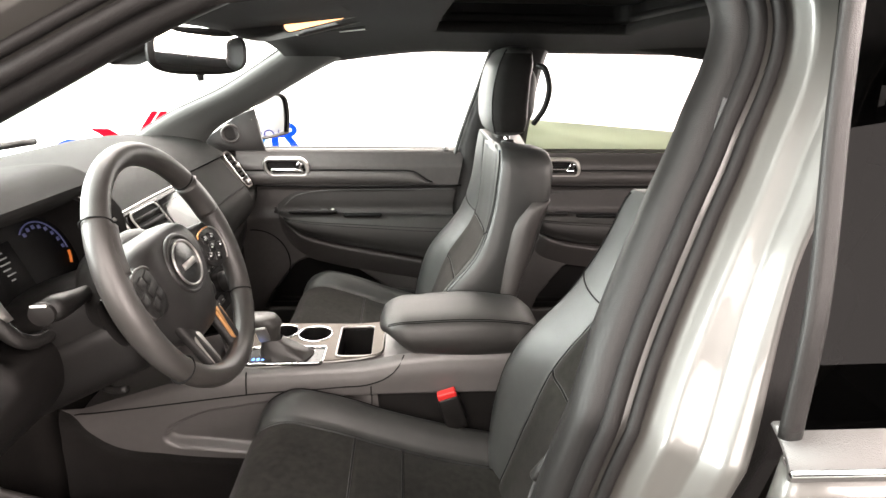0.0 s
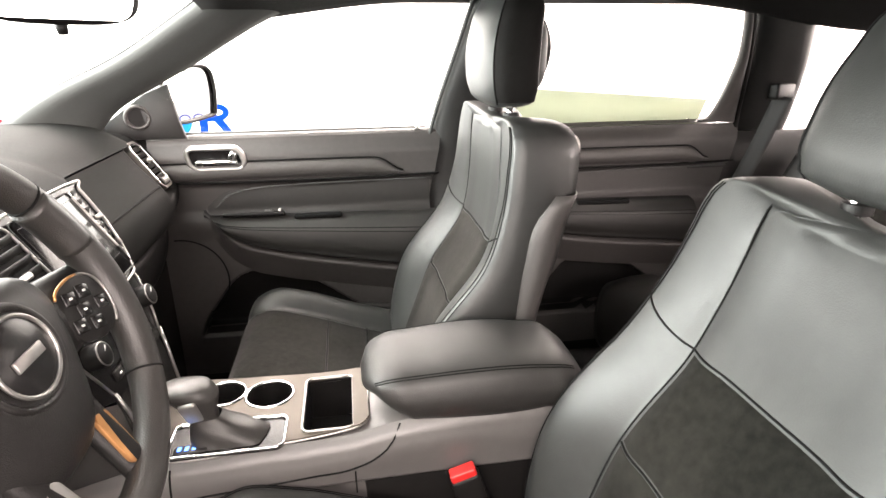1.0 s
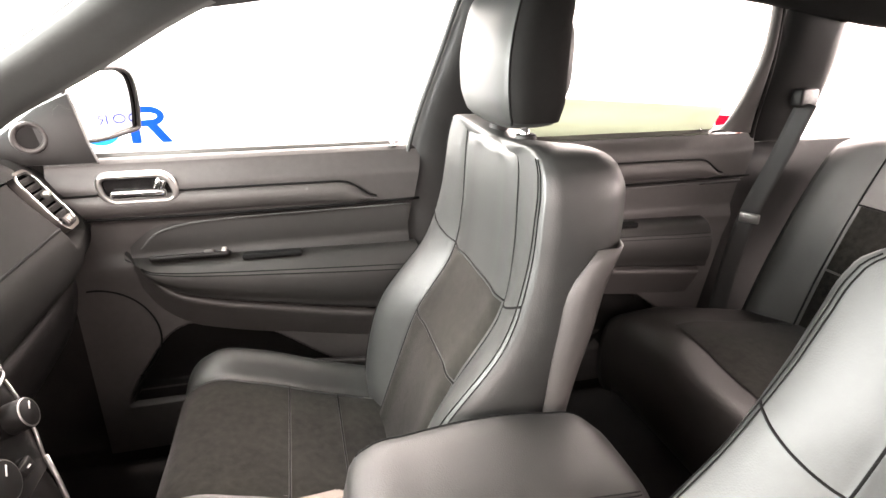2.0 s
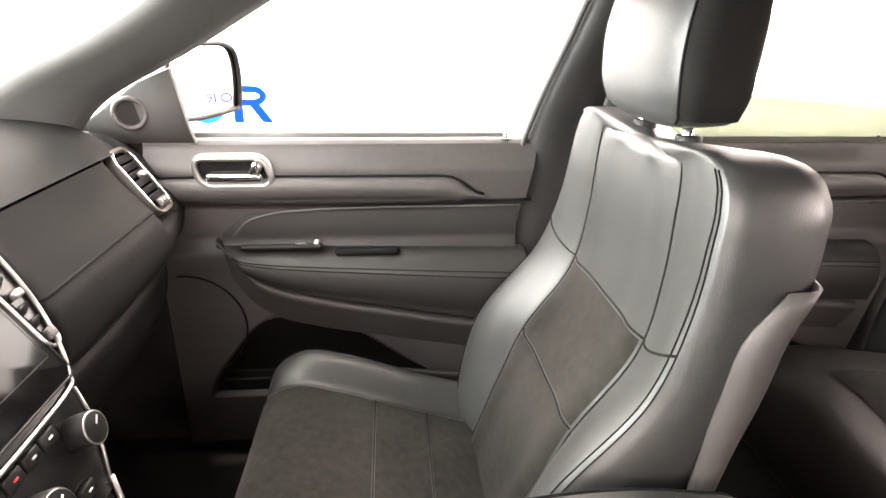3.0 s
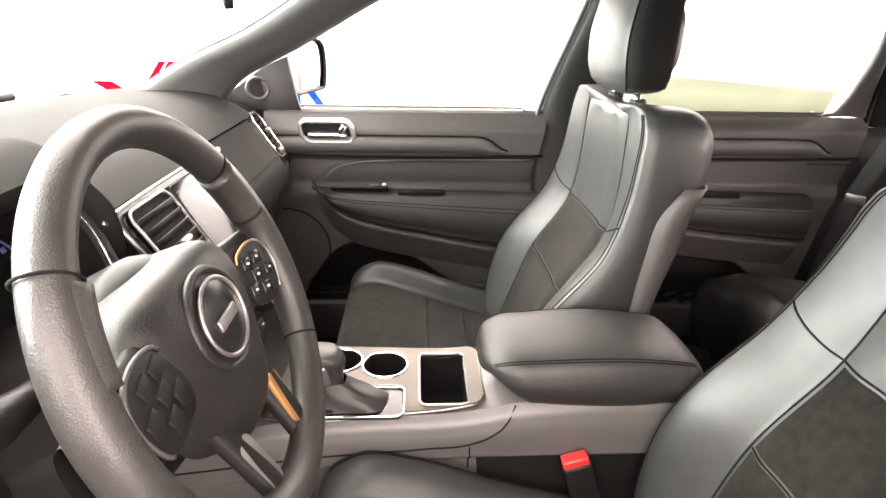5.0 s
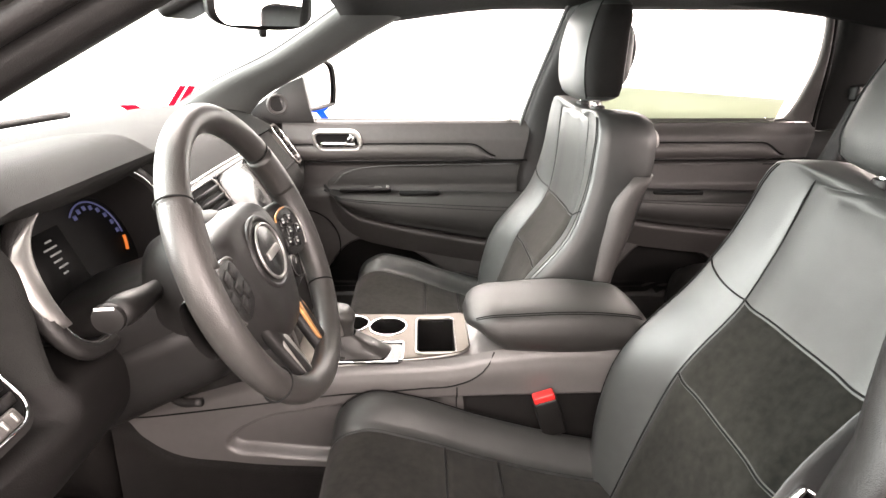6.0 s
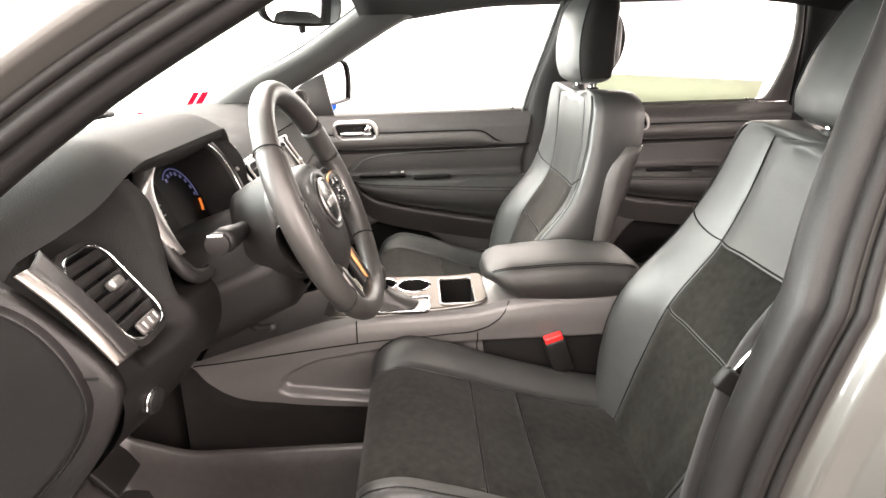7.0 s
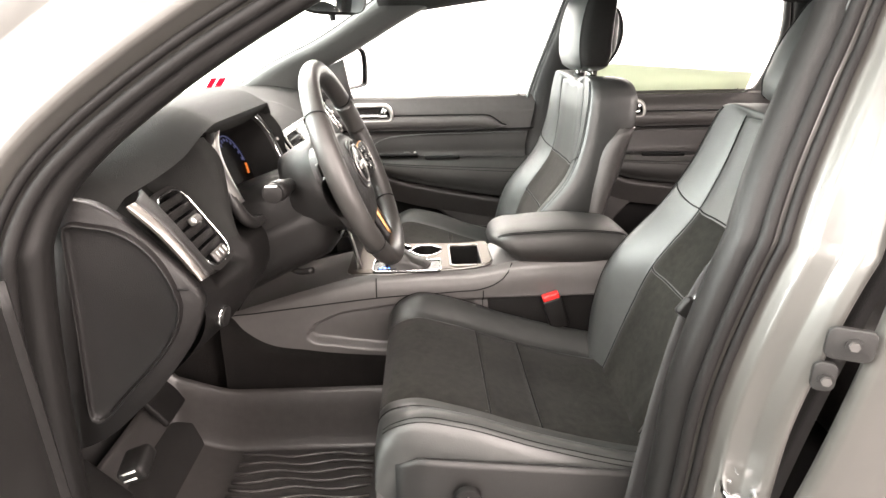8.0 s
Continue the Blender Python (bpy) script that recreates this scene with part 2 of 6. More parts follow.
def tube(name, pts, r, mat, parent=None, label="", n=8, closed=False, flat=1.0, up=None):
    """A rod of radius r (a number, or one for each point) swept along points; flat squeezes it across."""
    p = [Vector(q) for q in pts]
    m = len(p)
    rs = list(r) if isinstance(r, (list, tuple)) else [r] * m
    bm = bmesh.new()
    rings = []
    side = None
    for i in range(m):
        a = p[(i - 1) % m] if closed or i else p[i]
        b = p[(i + 1) % m] if closed or i < m - 1 else p[i]
        t = (b - a).normalized()
        if up is not None:
            side = Vector(up).cross(t)
        elif side is None:
            side = t.orthogonal()
        side = (side - t * side.dot(t)).normalized()
        nrm = t.cross(side)
        rings.append([bm.verts.new(p[i] + side * math.cos(k * math.tau / n) * rs[i] + nrm * math.sin(k * math.tau / n) * rs[i] * flat)
                      for k in range(n)])
    for i in range(m if closed else m - 1):
        a, b = rings[i], rings[(i + 1) % m]
        for k in range(n):
            bm.faces.new((a[k], a[(k + 1) % n], b[(k + 1) % n], b[k]))
    if not closed:
        bm.faces.new(rings[0][::-1])
        bm.faces.new(rings[-1])
    return part(name, bm, mat, parent, label)


def box(name, m, size, mat, parent=None, label="", bevel=0.004, seg=3, taper=1.0):
    """A box with rounded edges at the pose m; taper narrows its top."""
    bm = bmesh.new()
    bmesh.ops.create_cube(bm, size=1.0)
    for v in bm.verts:
        k = taper if v.co.z > 0 else 1.0
        v.co = Vector((v.co.x * size[0] * k, v.co.y * size[1] * k, v.co.z * size[2]))
    if bevel:
        bmesh.ops.bevel(bm, geom=bm.edges[:], offset=min(bevel, min(size) * 0.49), segments=seg, profile=0.5, affect="EDGES")
    bmesh.ops.transform(bm, matrix=m, verts=bm.verts)
    return part(name, bm, mat, parent, label)


def plate(name, m, outline, depth, mat, parent=None, label="", bevel=0.0):
    """A flat piece with the outline (x, y) in the plane of the pose m, as thick as depth along its z."""
    bm = bmesh.new()
    vs = [bm.verts.new((x, y, 0)) for x, y in outline]
    f = bm.faces.new(vs)
    got = bmesh.ops.extrude_face_region(bm, geom=[f])
    for v in [g for g in got["geom"] if isinstance(g, bmesh.types.BMVert)]:
        v.co.z += depth
    if bevel:
        edges = [e for e in bm.edges if abs(e.verts[0].co.z - e.verts[1].co.z) < 1e-6 and e.verts[0].co.z > depth * 0.5]
        bmesh.ops.bevel(bm, geom=edges, offset=bevel, segments=2, profile=0.5, affect="EDGES")
    bmesh.ops.transform(bm, matrix=m, verts=bm.verts)
    return sharp(part(name, bm, mat, parent, label), 40)


def rounded(w, h, r, n=6, cx=0.0, cy=0.0):
    """The outline of a rounded rectangle."""
    out = []
    for sx, sy, a0 in ((1, 1, 0), (-1, 1, 90), (-1, -1, 180), (1, -1, 270)):
        for k in range(n + 1):
            a = radians(a0 + 90 * k / n)
            out.append((cx + sx * (w / 2 - r) + r * math.cos(a), cy + sy * (h / 2 - r) + r * math.sin(a)))
    return out


def hoop(name, m, outline, r, mat, parent=None, label="", n=8, flat=1.0):
    """A rim of radius r along an outline in the plane of the pose m."""
    return tube(name, [m @ Vector((x, y, 0)) for x, y in outline], r, mat, parent, label, n=n, closed=True, flat=flat)


def disc(name, m, r, depth, mat, parent=None, label="", n=32, bevel=0.0):
    return plate(name, m, [(r * math.cos(k * math.tau / n), r * math.sin(k * math.tau / n)) for k in range(n)], depth, mat, parent, label, bevel)


def facing(at, normal, up=(0, 0, 1)):
    """A pose whose z looks along the normal and whose y is near up."""
    z = Vector(normal).normalized()
    x = Vector(up).cross(z).normalized()
    y = z.cross(x)
    return Matrix.Translation(at) @ Matrix((x, y, z)).transposed().to_4x4()



def ring_plate(name, m, outer, inner, depth, mat, parent=None, label="", bevel=0.0):
    """A flat frame between two outlines of equal count."""
    bm = bmesh.new()
    rows = [[bm.verts.new(m @ Vector((x, y, z))) for x, y in o] for o, z in ((outer, 0), (outer, depth - bevel), ([(a * 0.98 + b * 0.02, c * 0.98 + d * 0.02) for (a, c), (b, d) in zip(outer, inner)], depth), (inner, depth), (inner, 0))]
    n = len(outer)
    for a, b in zip(rows, rows[1:]):
        for i in range(n):
            bm.faces.new((a[i], a[(i + 1) % n], b[(i + 1) % n], b[i]))
    return sharp(part(name, bm, mat, parent, label), 40)


def cup(name, m, outline, depth, mat, parent=None, label=""):
    """An open hollow below an outline."""
    bm = bmesh.new()
    rows = [[bm.verts.new(m @ Vector((x * k, y * k, -depth * z))) for x, y in outline] for k, z in ((1, 0), (0.97, 0.5), (0.94, 0.94), (0.86, 1.0))]
    n = len(outline)
    for a, b in zip(rows, rows[1:]):
        for i in range(n):
            bm.faces.new((a[i], a[(i + 1) % n], b[(i + 1) % n], b[i]))
    bm.faces.new(rows[-1])
    return sharp(part(name, bm, mat, parent, label), 50)

# ---- the booth ----
def slab(name, x0, x1, y0, y1, z0, z1, mat, label, category):
    ob = box(name, pose((x0 + x1) / 2, (y0 + y1) / 2, (z0 + z1) / 2), (x1 - x0, y1 - y0, z1 - z0), mat, None, "", 0.0)
    return tagged(ob, label, category, kind="structure")


slab("ground", -5.4, 6.4, -4.4, 2.9, -0.1, 0.0, BOOTH_FLOOR, "grey sealed floor of the photo booth", "floor")
slab("wall_north", -5.4, 6.4, 2.7, 2.9, 0.0, 3.5, WHITE_WALL, "bright white painted wall of the photo booth", "wall")
# unseen south wall, added in grey to hold down the bounce light
slab("wall_south", -5.4, 6.4, -4.6, -4.4, 0.0, 3.5, DARK_WALL, "unseen grey wall behind the camera, toned down to limit bounce light", "wall")
slab("wall_west", -5.6, -5.4, -4.6, 2.9, 0.0, 3.5, WHITE_WALL, "bright white painted wall of the photo booth", "wall")
slab("wall_east", 6.4, 6.6, -4.6, 2.9, 0.0, 3.5, WHITE_WALL, "bright white painted wall of the photo booth", "wall")
slab("ceiling", -5.6, 6.6, -4.6, 2.9, 3.5, 3.6, WHITE_WALL, "white booth ceiling above the car", "ceiling")


def slant(x0, z0, x1, z1, w):
    """The outline of a slanted bar on the wall, from its foot to its head."""
    return [(x0, z0), (x0 + w, z0), (x1 + w, z1), (x1, z1)]


WALL_FACE = facing((0, 2.698, 0), (0, -1, 0))  # x to the rear of the car, y up
sign = thing("wall_sign", (-1.3, 2.698, 0.9), "large red and blue vinyl shapes on the white wall", "sign")
for pts, m in ((slant(-1.80, 0.90, -2.01, 1.035, 0.115), RED_SIGN), (slant(-1.745, 0.965, -1.605, 1.150, 0.040), RED_SIGN),
               (slant(-1.690, 0.965, -1.550, 1.150, 0.045), RED_SIGN)):
    plate("bar", WALL_FACE, pts, 0.004, m, sign, "red slanted vinyl bar")


def ring_sign(cx, cz, rx, rz, wide, mat, a0=0, a1=360, n=40, face=None, owner=None):
    face, owner = face or WALL_FACE, owner or sign
    bm = bmesh.new()
    rows = []
    for k in range(n + 1):
        a = radians(a0 + (a1 - a0) * k / n)
        c, s = math.cos(a), math.sin(a)
        rows.append([bm.verts.new(face @ Vector((cx + (rx - d) * c, cz + (rz - d) * s, z))) for d, z in ((0, 0), (0, 0.004), (wide, 0.004), (wide, 0))])
    for a, b in zip(rows, rows[1:]):
        for i in range(4):
            bm.faces.new((a[i], a[(i + 1) % 4], b[(i + 1) % 4], b[i]))
    return part("loop", bm, mat, owner, "rounded vinyl loop", smooth=False)


ring_sign(-2.14, 0.865, 0.13, 0.10, 0.05, BLUE_SIGN)
ring_sign(-0.995, 0.99, 0.10, 0.095, 0.05, CYAN_SIGN)
ring_sign(-0.760, 1.035, 0.075, 0.05, 0.032, BLUE_SIGN, -90, 90)
plate("bar", WALL_FACE, [(-0.855, 0.90), (-0.81, 0.90), (-0.81, 1.085), (-0.855, 1.085)], 0.004, BLUE_SIGN, sign, "blue vinyl bar")
plate("bar", WALL_FACE, [(-0.815, 1.053), (-0.76, 1.053), (-0.76, 1.085), (-0.815, 1.085)], 0.0045, BLUE_SIGN, sign, "blue vinyl bar")
plate("bar", WALL_FACE, [(-0.815, 0.985), (-0.745, 0.985), (-0.745, 1.017), (-0.815, 1.017)], 0.0045, BLUE_SIGN, sign, "blue vinyl bar")
plate("bar", WALL_FACE, slant(-0.71, 0.90, -0.78, 1.00, 0.05), 0.005, BLUE_SIGN, sign, "blue vinyl bar")
sign_2 = thing("wall_sign", (2.7, 2.698, 0.8), "small red and blue vinyl shapes on the white wall", "sign")
plate("bar", WALL_FACE, [(2.66, 0.84), (2.86, 0.80), (2.80, 0.92), (2.64, 0.93)], 0.004, RED_SIGN, sign_2, "red vinyl bar")
plate("dot", WALL_FACE, rounded(0.26, 0.16, 0.07, cx=2.48, cy=0.79), 0.004, BLUE_SIGN, sign_2, "blue rounded vinyl shape")

# thin blue shapes on the wall behind the car, seen in the side mirror
EAST_FACE = facing((6.397, 0, 0), (-1, 0, 0))  # x to the driver's side of the car, y up
sign_3 = thing("wall_sign", (6.397, 2.3, 0.4), "thin blue vinyl loops on the white wall behind the car", "sign")
for cx in (-2.46, -2.28):
    ring_sign(cx, 0.44, 0.075, 0.060, 0.016, BLUE_SIGN, face=EAST_FACE, owner=sign_3)
ring_sign(-2.10, 0.468, 0.060, 0.032, 0.014, BLUE_SIGN, -90, 90, face=EAST_FACE, owner=sign_3)
for pts in ([(-2.145, 0.38), (-2.128, 0.38), (-2.128, 0.50), (-2.145, 0.50)], slant(-2.062, 0.38, -2.105, 0.44, 0.018),
            [(-2.62, 0.38), (-2.604, 0.38), (-2.604, 0.50), (-2.62, 0.50)]):
    plate("bar", EAST_FACE, pts, 0.004, BLUE_SIGN, sign_3, "thin blue vinyl bar")

# ---- the car's shell ----
def side_y(z, y0):
    """How far out the car's side stands at a height: it leans in above the belt line."""
    return y0 - max(0.0, z - 1.15) * 0.38


floor_pan = sheet("floor", lambda u, v: (-1.25 + 2.9 * u, -0.78 + 1.56 * v,
                  0.455 + 0.16 * step(0.42, 0.0, u * 1.0 if u < 0.2 else 1.0) + 0.22 * step(0.14, 0.09, abs(-0.78 + 1.56 * v)) * step(1.0, 0.2, u)),
                  60, 60, CARPET, None, "", solid=0.02)
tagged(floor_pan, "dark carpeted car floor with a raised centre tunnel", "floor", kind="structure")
firewall = sheet("wall_front", lambda u, v: (-0.86 - 0.12 * v + 0.05 * math.sin(3 * v), -0.78 + 1.56 * u, 0.45 + 0.75 * v), 12, 16, CARPET, None, "", solid=0.02)
tagged(firewall, "dark carpeted bulkhead under the dashboard", "bulkhead", kind="structure")


def roof_z(x, y):
    return 1.575 - (0.055 if y > 0 else 0.022) * (abs(y) / 0.6) ** 3 - 0.045 * step(0.15, -0.35, x) - 0.03 * step(0.9, 1.9, x)


def roof_sheet():
    """The headliner with the sunroof's opening cut through it."""
    xs = sorted(set([-0.30 + 2.2 * k / 44 for k in range(45)] + [0.12, 0.62]))
    ys = sorted(set([-0.62 + 1.24 * k / 40 for k in range(41)] + [-0.38, 0.38]))
    bm = bmesh.new()
    grid = [[bm.verts.new((x, y, roof_z(x, y))) for y in ys] for x in xs]
    for i in range(len(xs) - 1):
        for j in range(len(ys) - 1):
            cx, cy = (xs[i] + xs[i + 1]) / 2, (ys[j] + ys[j + 1]) / 2
            if 0.12 < cx < 0.62 and abs(cy) < 0.38:
                continue
            bm.faces.new((grid[i][j], grid[i + 1][j], grid[i + 1][j + 1], grid[i][j + 1]))
    bmesh.ops.recalc_face_normals(bm, faces=bm.faces)
    bmesh.ops.solidify(bm, geom=bm.faces[:], thickness=0.025)
    return part("ceiling", bm, HEADLINER)


tagged(roof_sheet(), "dark cloth headliner under the car's roof", "headliner", kind="structure")
sun = thing("window_sunroof", (0.37, 0, 1.60), "dark closed sunroof pane in a black frame", "sunroof", kind="structure")
hoop("frame", pose(0.37, 0, 1.573), rounded(0.52, 0.78, 0.05), 0.014, RUBBER, sun, "black rubber frame")
ring_plate("well", pose(0.37, 0, 1.572), rounded(0.60, 0.88, 0.05), rounded(0.50, 0.76, 0.05), 0.034, RUBBER, sun, "black sunroof well")
plate("pane", pose(0.37, 0, 1.608), rounded(0.56, 0.84, 0.03), 0.006, GLASS_BLACK, sun, "dark tinted glass")
hull = sheet("roof", lambda u, v: (-0.33 + 2.3 * u, -0.66 + 1.32 * v, 1.65 - 0.05 * (abs(2 * v - 1)) ** 3 - 0.05 * step(0.3, 0.0, u) - 0.05 * step(0.7, 1, u)), 20, 12, PAINT, None, "", solid=0.02)
tagged(hull, "grey painted steel roof of the car", "roof", kind="structure")


# pillars on the passenger side: strips between a front edge and a rear edge
def strip(name, fore, aft, bulge, mat, label, n=28, m=10, out=(0, -1, 0), solid=0.012, parent=None):
    a, b = smooth_line(fore, n + 1), smooth_line(aft, n + 1)
    o = Vector(out)

    def fn(u, v):
        k = round(v * n)
        return a[k].lerp(b[k], u) + o * bulge * (1 - (2 * u - 1) ** 4)
    ob = sheet(name, fn, m, n, mat, parent, "" if parent is None else label, solid=solid)
    return tagged(ob, label, "pillar", kind="structure") if parent is None else ob


strip("pillar_front", [(-0.83, 0.64, 1.205), (-0.67, 0.605, 1.296), (-0.50, 0.575, 1.370), (-0.345, 0.542, 1.46), (-0.235, 0.515, 1.53)],
      [(-0.615, 0.69, 1.205), (-0.54, 0.672, 1.275), (-0.375, 0.64, 1.36), (-0.22, 0.608, 1.445), (-0.10, 0.59, 1.50)], 0.02, TRIM_GREY,
      "grey cloth-textured windscreen pillar cover beside the windscreen")
strip("pillar_front", [(-0.66, -0.665, 1.215), (-0.560, -0.648, 1.284), (-0.478, -0.630, 1.335), (-0.368, -0.610, 1.393), (-0.25, -0.590, 1.455), (-0.12, -0.570, 1.525), (0.0, -0.555, 1.570)],
      [(-0.615, -0.712, 1.175), (-0.565, -0.692, 1.244), (-0.480, -0.668, 1.312), (-0.365, -0.645, 1.380), (-0.245, -0.622, 1.443), (-0.12, -0.598, 1.506), (0.0, -0.585, 1.542)], 0.010, PLASTIC_HARD,
      "dark plastic windscreen pillar cover by the open door", out=(0, 1, 0))
strip("pillar_middle", [(0.10, 0.745, 0.55), (0.17, 0.745, 0.85), (0.215, 0.735, 1.17), (0.278, 0.65, 1.40), (0.315, 0.59, 1.54)],
      [(0.40, 0.725, 0.55), (0.41, 0.725, 0.85), (0.43, 0.715, 1.17), (0.445, 0.64, 1.40), (0.47, 0.585, 1.54)], 0.025, PLASTIC,
      "black plastic centre pillar cover between the passenger windows")
post_trim = tube("pillar_trim", smooth_line([(0.150, 0.722, 0.86), (0.205, 0.716, 1.17), (0.268, 0.634, 1.40), (0.304, 0.574, 1.53)], 24), 0.0055, TRIM_GREY)
tagged(post_trim, "thin grey edge of the centre pillar cover", "trim", kind="structure")
strip("pillar_rear", [(1.118, 0.735, 1.150), (1.110, 0.716, 1.215), (1.086, 0.66, 1.35), (1.046, 0.608, 1.51)],
      [(1.300, 0.735, 1.150), (1.296, 0.71, 1.215), (1.272, 0.655, 1.35), (1.236, 0.605, 1.51)], 0.03, PLASTIC,
      "dark rear pillar cover behind the rear passenger window")
strip("roof_rail", [(-0.14, 0.592, 1.488), (0.10, 0.578, 1.522), (0.33, 0.577, 1.526), (0.60, 0.578, 1.52), (0.95, 0.59, 1.49), (1.30, 0.59, 1.44), (1.9, 0.59, 1.40)],
      [(-0.14, 0.52, 1.515), (0.10, 0.50, 1.56), (0.33, 0.50, 1.565), (0.60, 0.50, 1.56), (0.95, 0.50, 1.55), (1.30, 0.50, 1.52), (1.9, 0.50, 1.48)], 0.006,
      HEADLINER, "dark cloth-covered rail along the roof edge", out=(0, -0.5, -0.8))
strip("roof_rail", [(-0.14, -0.60, 1.515), (0.10, -0.60, 1.545), (0.33, -0.60, 1.540), (0.60, -0.60, 1.52), (0.95, -0.60, 1.49), (1.9, -0.60, 1.40)],
      [(-0.14, -0.52, 1.535), (0.10, -0.50, 1.57), (0.33, -0.50, 1.568), (0.60, -0.50, 1.56), (0.95, -0.50, 1.55), (1.9, -0.50, 1.48)], 0.006,
      HEADLINER, "dark cloth-covered rail along the roof edge", out=(0, 0.5, -0.8))

windscreen = sheet("window_front", lambda u, v: (-1.10 + 0.83 * v - 0.06 * (1 - (2 * u - 1) ** 2), (-0.66 + 1.32 * u) * (1 - 0.17 * v), 1.205 + 0.345 * v), 16, 12, GLASS)
windscreen.visible_shadow = False
tagged(windscreen, "clear raked windscreen of the car", "windscreen", kind="structure")
black_edge = tube("windscreen_trim", smooth_line([(-0.835, 0.655, 1.207), (-0.675, 0.62, 1.30), (-0.50, 0.588, 1.378), (-0.345, 0.556, 1.468), (-0.235, 0.53, 1.54)], 24), 0.006, RUBBER)
tagged(black_edge, "thin black windscreen edge seal", "trim", kind="structure")

frit = tube("windscreen_trim", [(-1.095 - 0.06 * (1 - (2 * k / 24 - 1) ** 2), -0.64 + 1.28 * k / 24, 1.214) for k in range(25)], 0.011, RUBBER)
tagged(frit, "black lower edge of the windscreen", "trim", kind="structure")

# tail of the car: closed walls behind the rear bench, with a small quarter window
tail = thing("wall_rear", (1.9, 0, 0.9), "dark lined rear wall of the cabin", "wall", kind="structure")
box("lower_wall", pose(1.92, 0, 0.82), (0.04, 1.46, 0.75), PLASTIC, tail)
box("hatch_header", pose(1.92, 0, 1.47), (0.04, 1.30, 0.10), PLASTIC, tail)
for s in (-1, 1):
    box("hatch_post", pose(1.92, s * 0.62, 1.30), (0.04, 0.12, 0.30), PLASTIC, tail)
sheet("pane", lambda u, v: (1.925, -0.58 + 1.16 * u, 1.19 + 0.25 * v), 2, 2, GLASS, tail).visible_shadow = False
sheet("side_lining", lambda u, v: (0.98 + 0.94 * u, 0.745 - 0.02 * v, 0.45 + 0.70 * v), 8, 6, PLASTIC, tail, solid=0.02)
strip("quarter_post", [(1.66, 0.72, 1.20), (1.63, 0.66, 1.35), (1.58, 0.60, 1.50)], [(1.93, 0.72, 1.20), (1.93, 0.66, 1.35), (1.93, 0.60, 1.50)], 0.02, PLASTIC, "dark lined corner post", parent=tail)
sheet("side_lining", lambda u, v: (0.55 + 1.37 * u, -0.76, 0.45 + 0.70 * v), 8, 6, PLASTIC, tail, solid=0.02)
sheet("quarter_top", lambda u, v: (1.20 + 0.72 * u, 0.60, 1.44 + 0.10 * v), 4, 2, PLASTIC, tail, solid=0.02)


far_sill = box("sill", pose(0.55, 0.765, 0.475), (2.9, 0.09, 0.07), PLASTIC_HARD, None, "", 0.012)
tagged(far_sill, "black plastic sill below the passenger doors", "door sill", kind="structure")


# passenger doors: panels whose depth follows their mouldings
def belt_z(x):
    return 1.176 + 0.004 * x


def door_depth(x, z, recess, x_shift=0.0):
    """How far out (y) the lining of a passenger door lies."""
    zb = belt_z(x)
    y = 0.712 - 0.020 * step(zb, zb - 0.05, z)
    y += 0.016 * step(1.066, 1.052, z) * step(0.955, 0.99, z)
    y += 0.006 * step(0.95, 0.90, z)
    if recess:
        cx, cz = recess
        y += 0.085 * pocket_hole(x - cx, z - cz)
    return y


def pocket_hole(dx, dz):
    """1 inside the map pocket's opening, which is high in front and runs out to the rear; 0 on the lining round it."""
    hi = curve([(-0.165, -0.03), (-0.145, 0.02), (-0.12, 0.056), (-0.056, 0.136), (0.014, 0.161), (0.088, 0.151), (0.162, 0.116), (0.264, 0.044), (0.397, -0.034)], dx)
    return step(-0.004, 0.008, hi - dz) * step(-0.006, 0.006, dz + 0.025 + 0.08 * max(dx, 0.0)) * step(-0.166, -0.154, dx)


def pocket_shade(d, recess):
    """A near-black sheet that puts the shade inside a door's pocket into colour."""
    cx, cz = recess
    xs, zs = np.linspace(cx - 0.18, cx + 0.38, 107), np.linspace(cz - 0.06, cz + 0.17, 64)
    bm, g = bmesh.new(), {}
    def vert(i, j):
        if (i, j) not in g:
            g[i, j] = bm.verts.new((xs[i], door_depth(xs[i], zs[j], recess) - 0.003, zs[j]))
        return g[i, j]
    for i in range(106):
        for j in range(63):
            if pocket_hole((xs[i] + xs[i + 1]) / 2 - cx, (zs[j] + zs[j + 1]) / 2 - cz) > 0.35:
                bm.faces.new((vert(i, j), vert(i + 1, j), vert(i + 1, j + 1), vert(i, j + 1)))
    return part("pocket_shade", bm, PLASTIC_HARD, d, "black sheet for the shade inside the pocket")


def door_panel(x0, x1, slope, recess, z0=0.50, nx=150, nz=130):
    def fn(u, v):
        z = z0 + (1.176 - z0) * v
        x = x0 + u * (x1 + slope * (z - 1.176) - x0)
        return (x, door_depth(x, z, recess), min(z, belt_z(x)))
    return fn


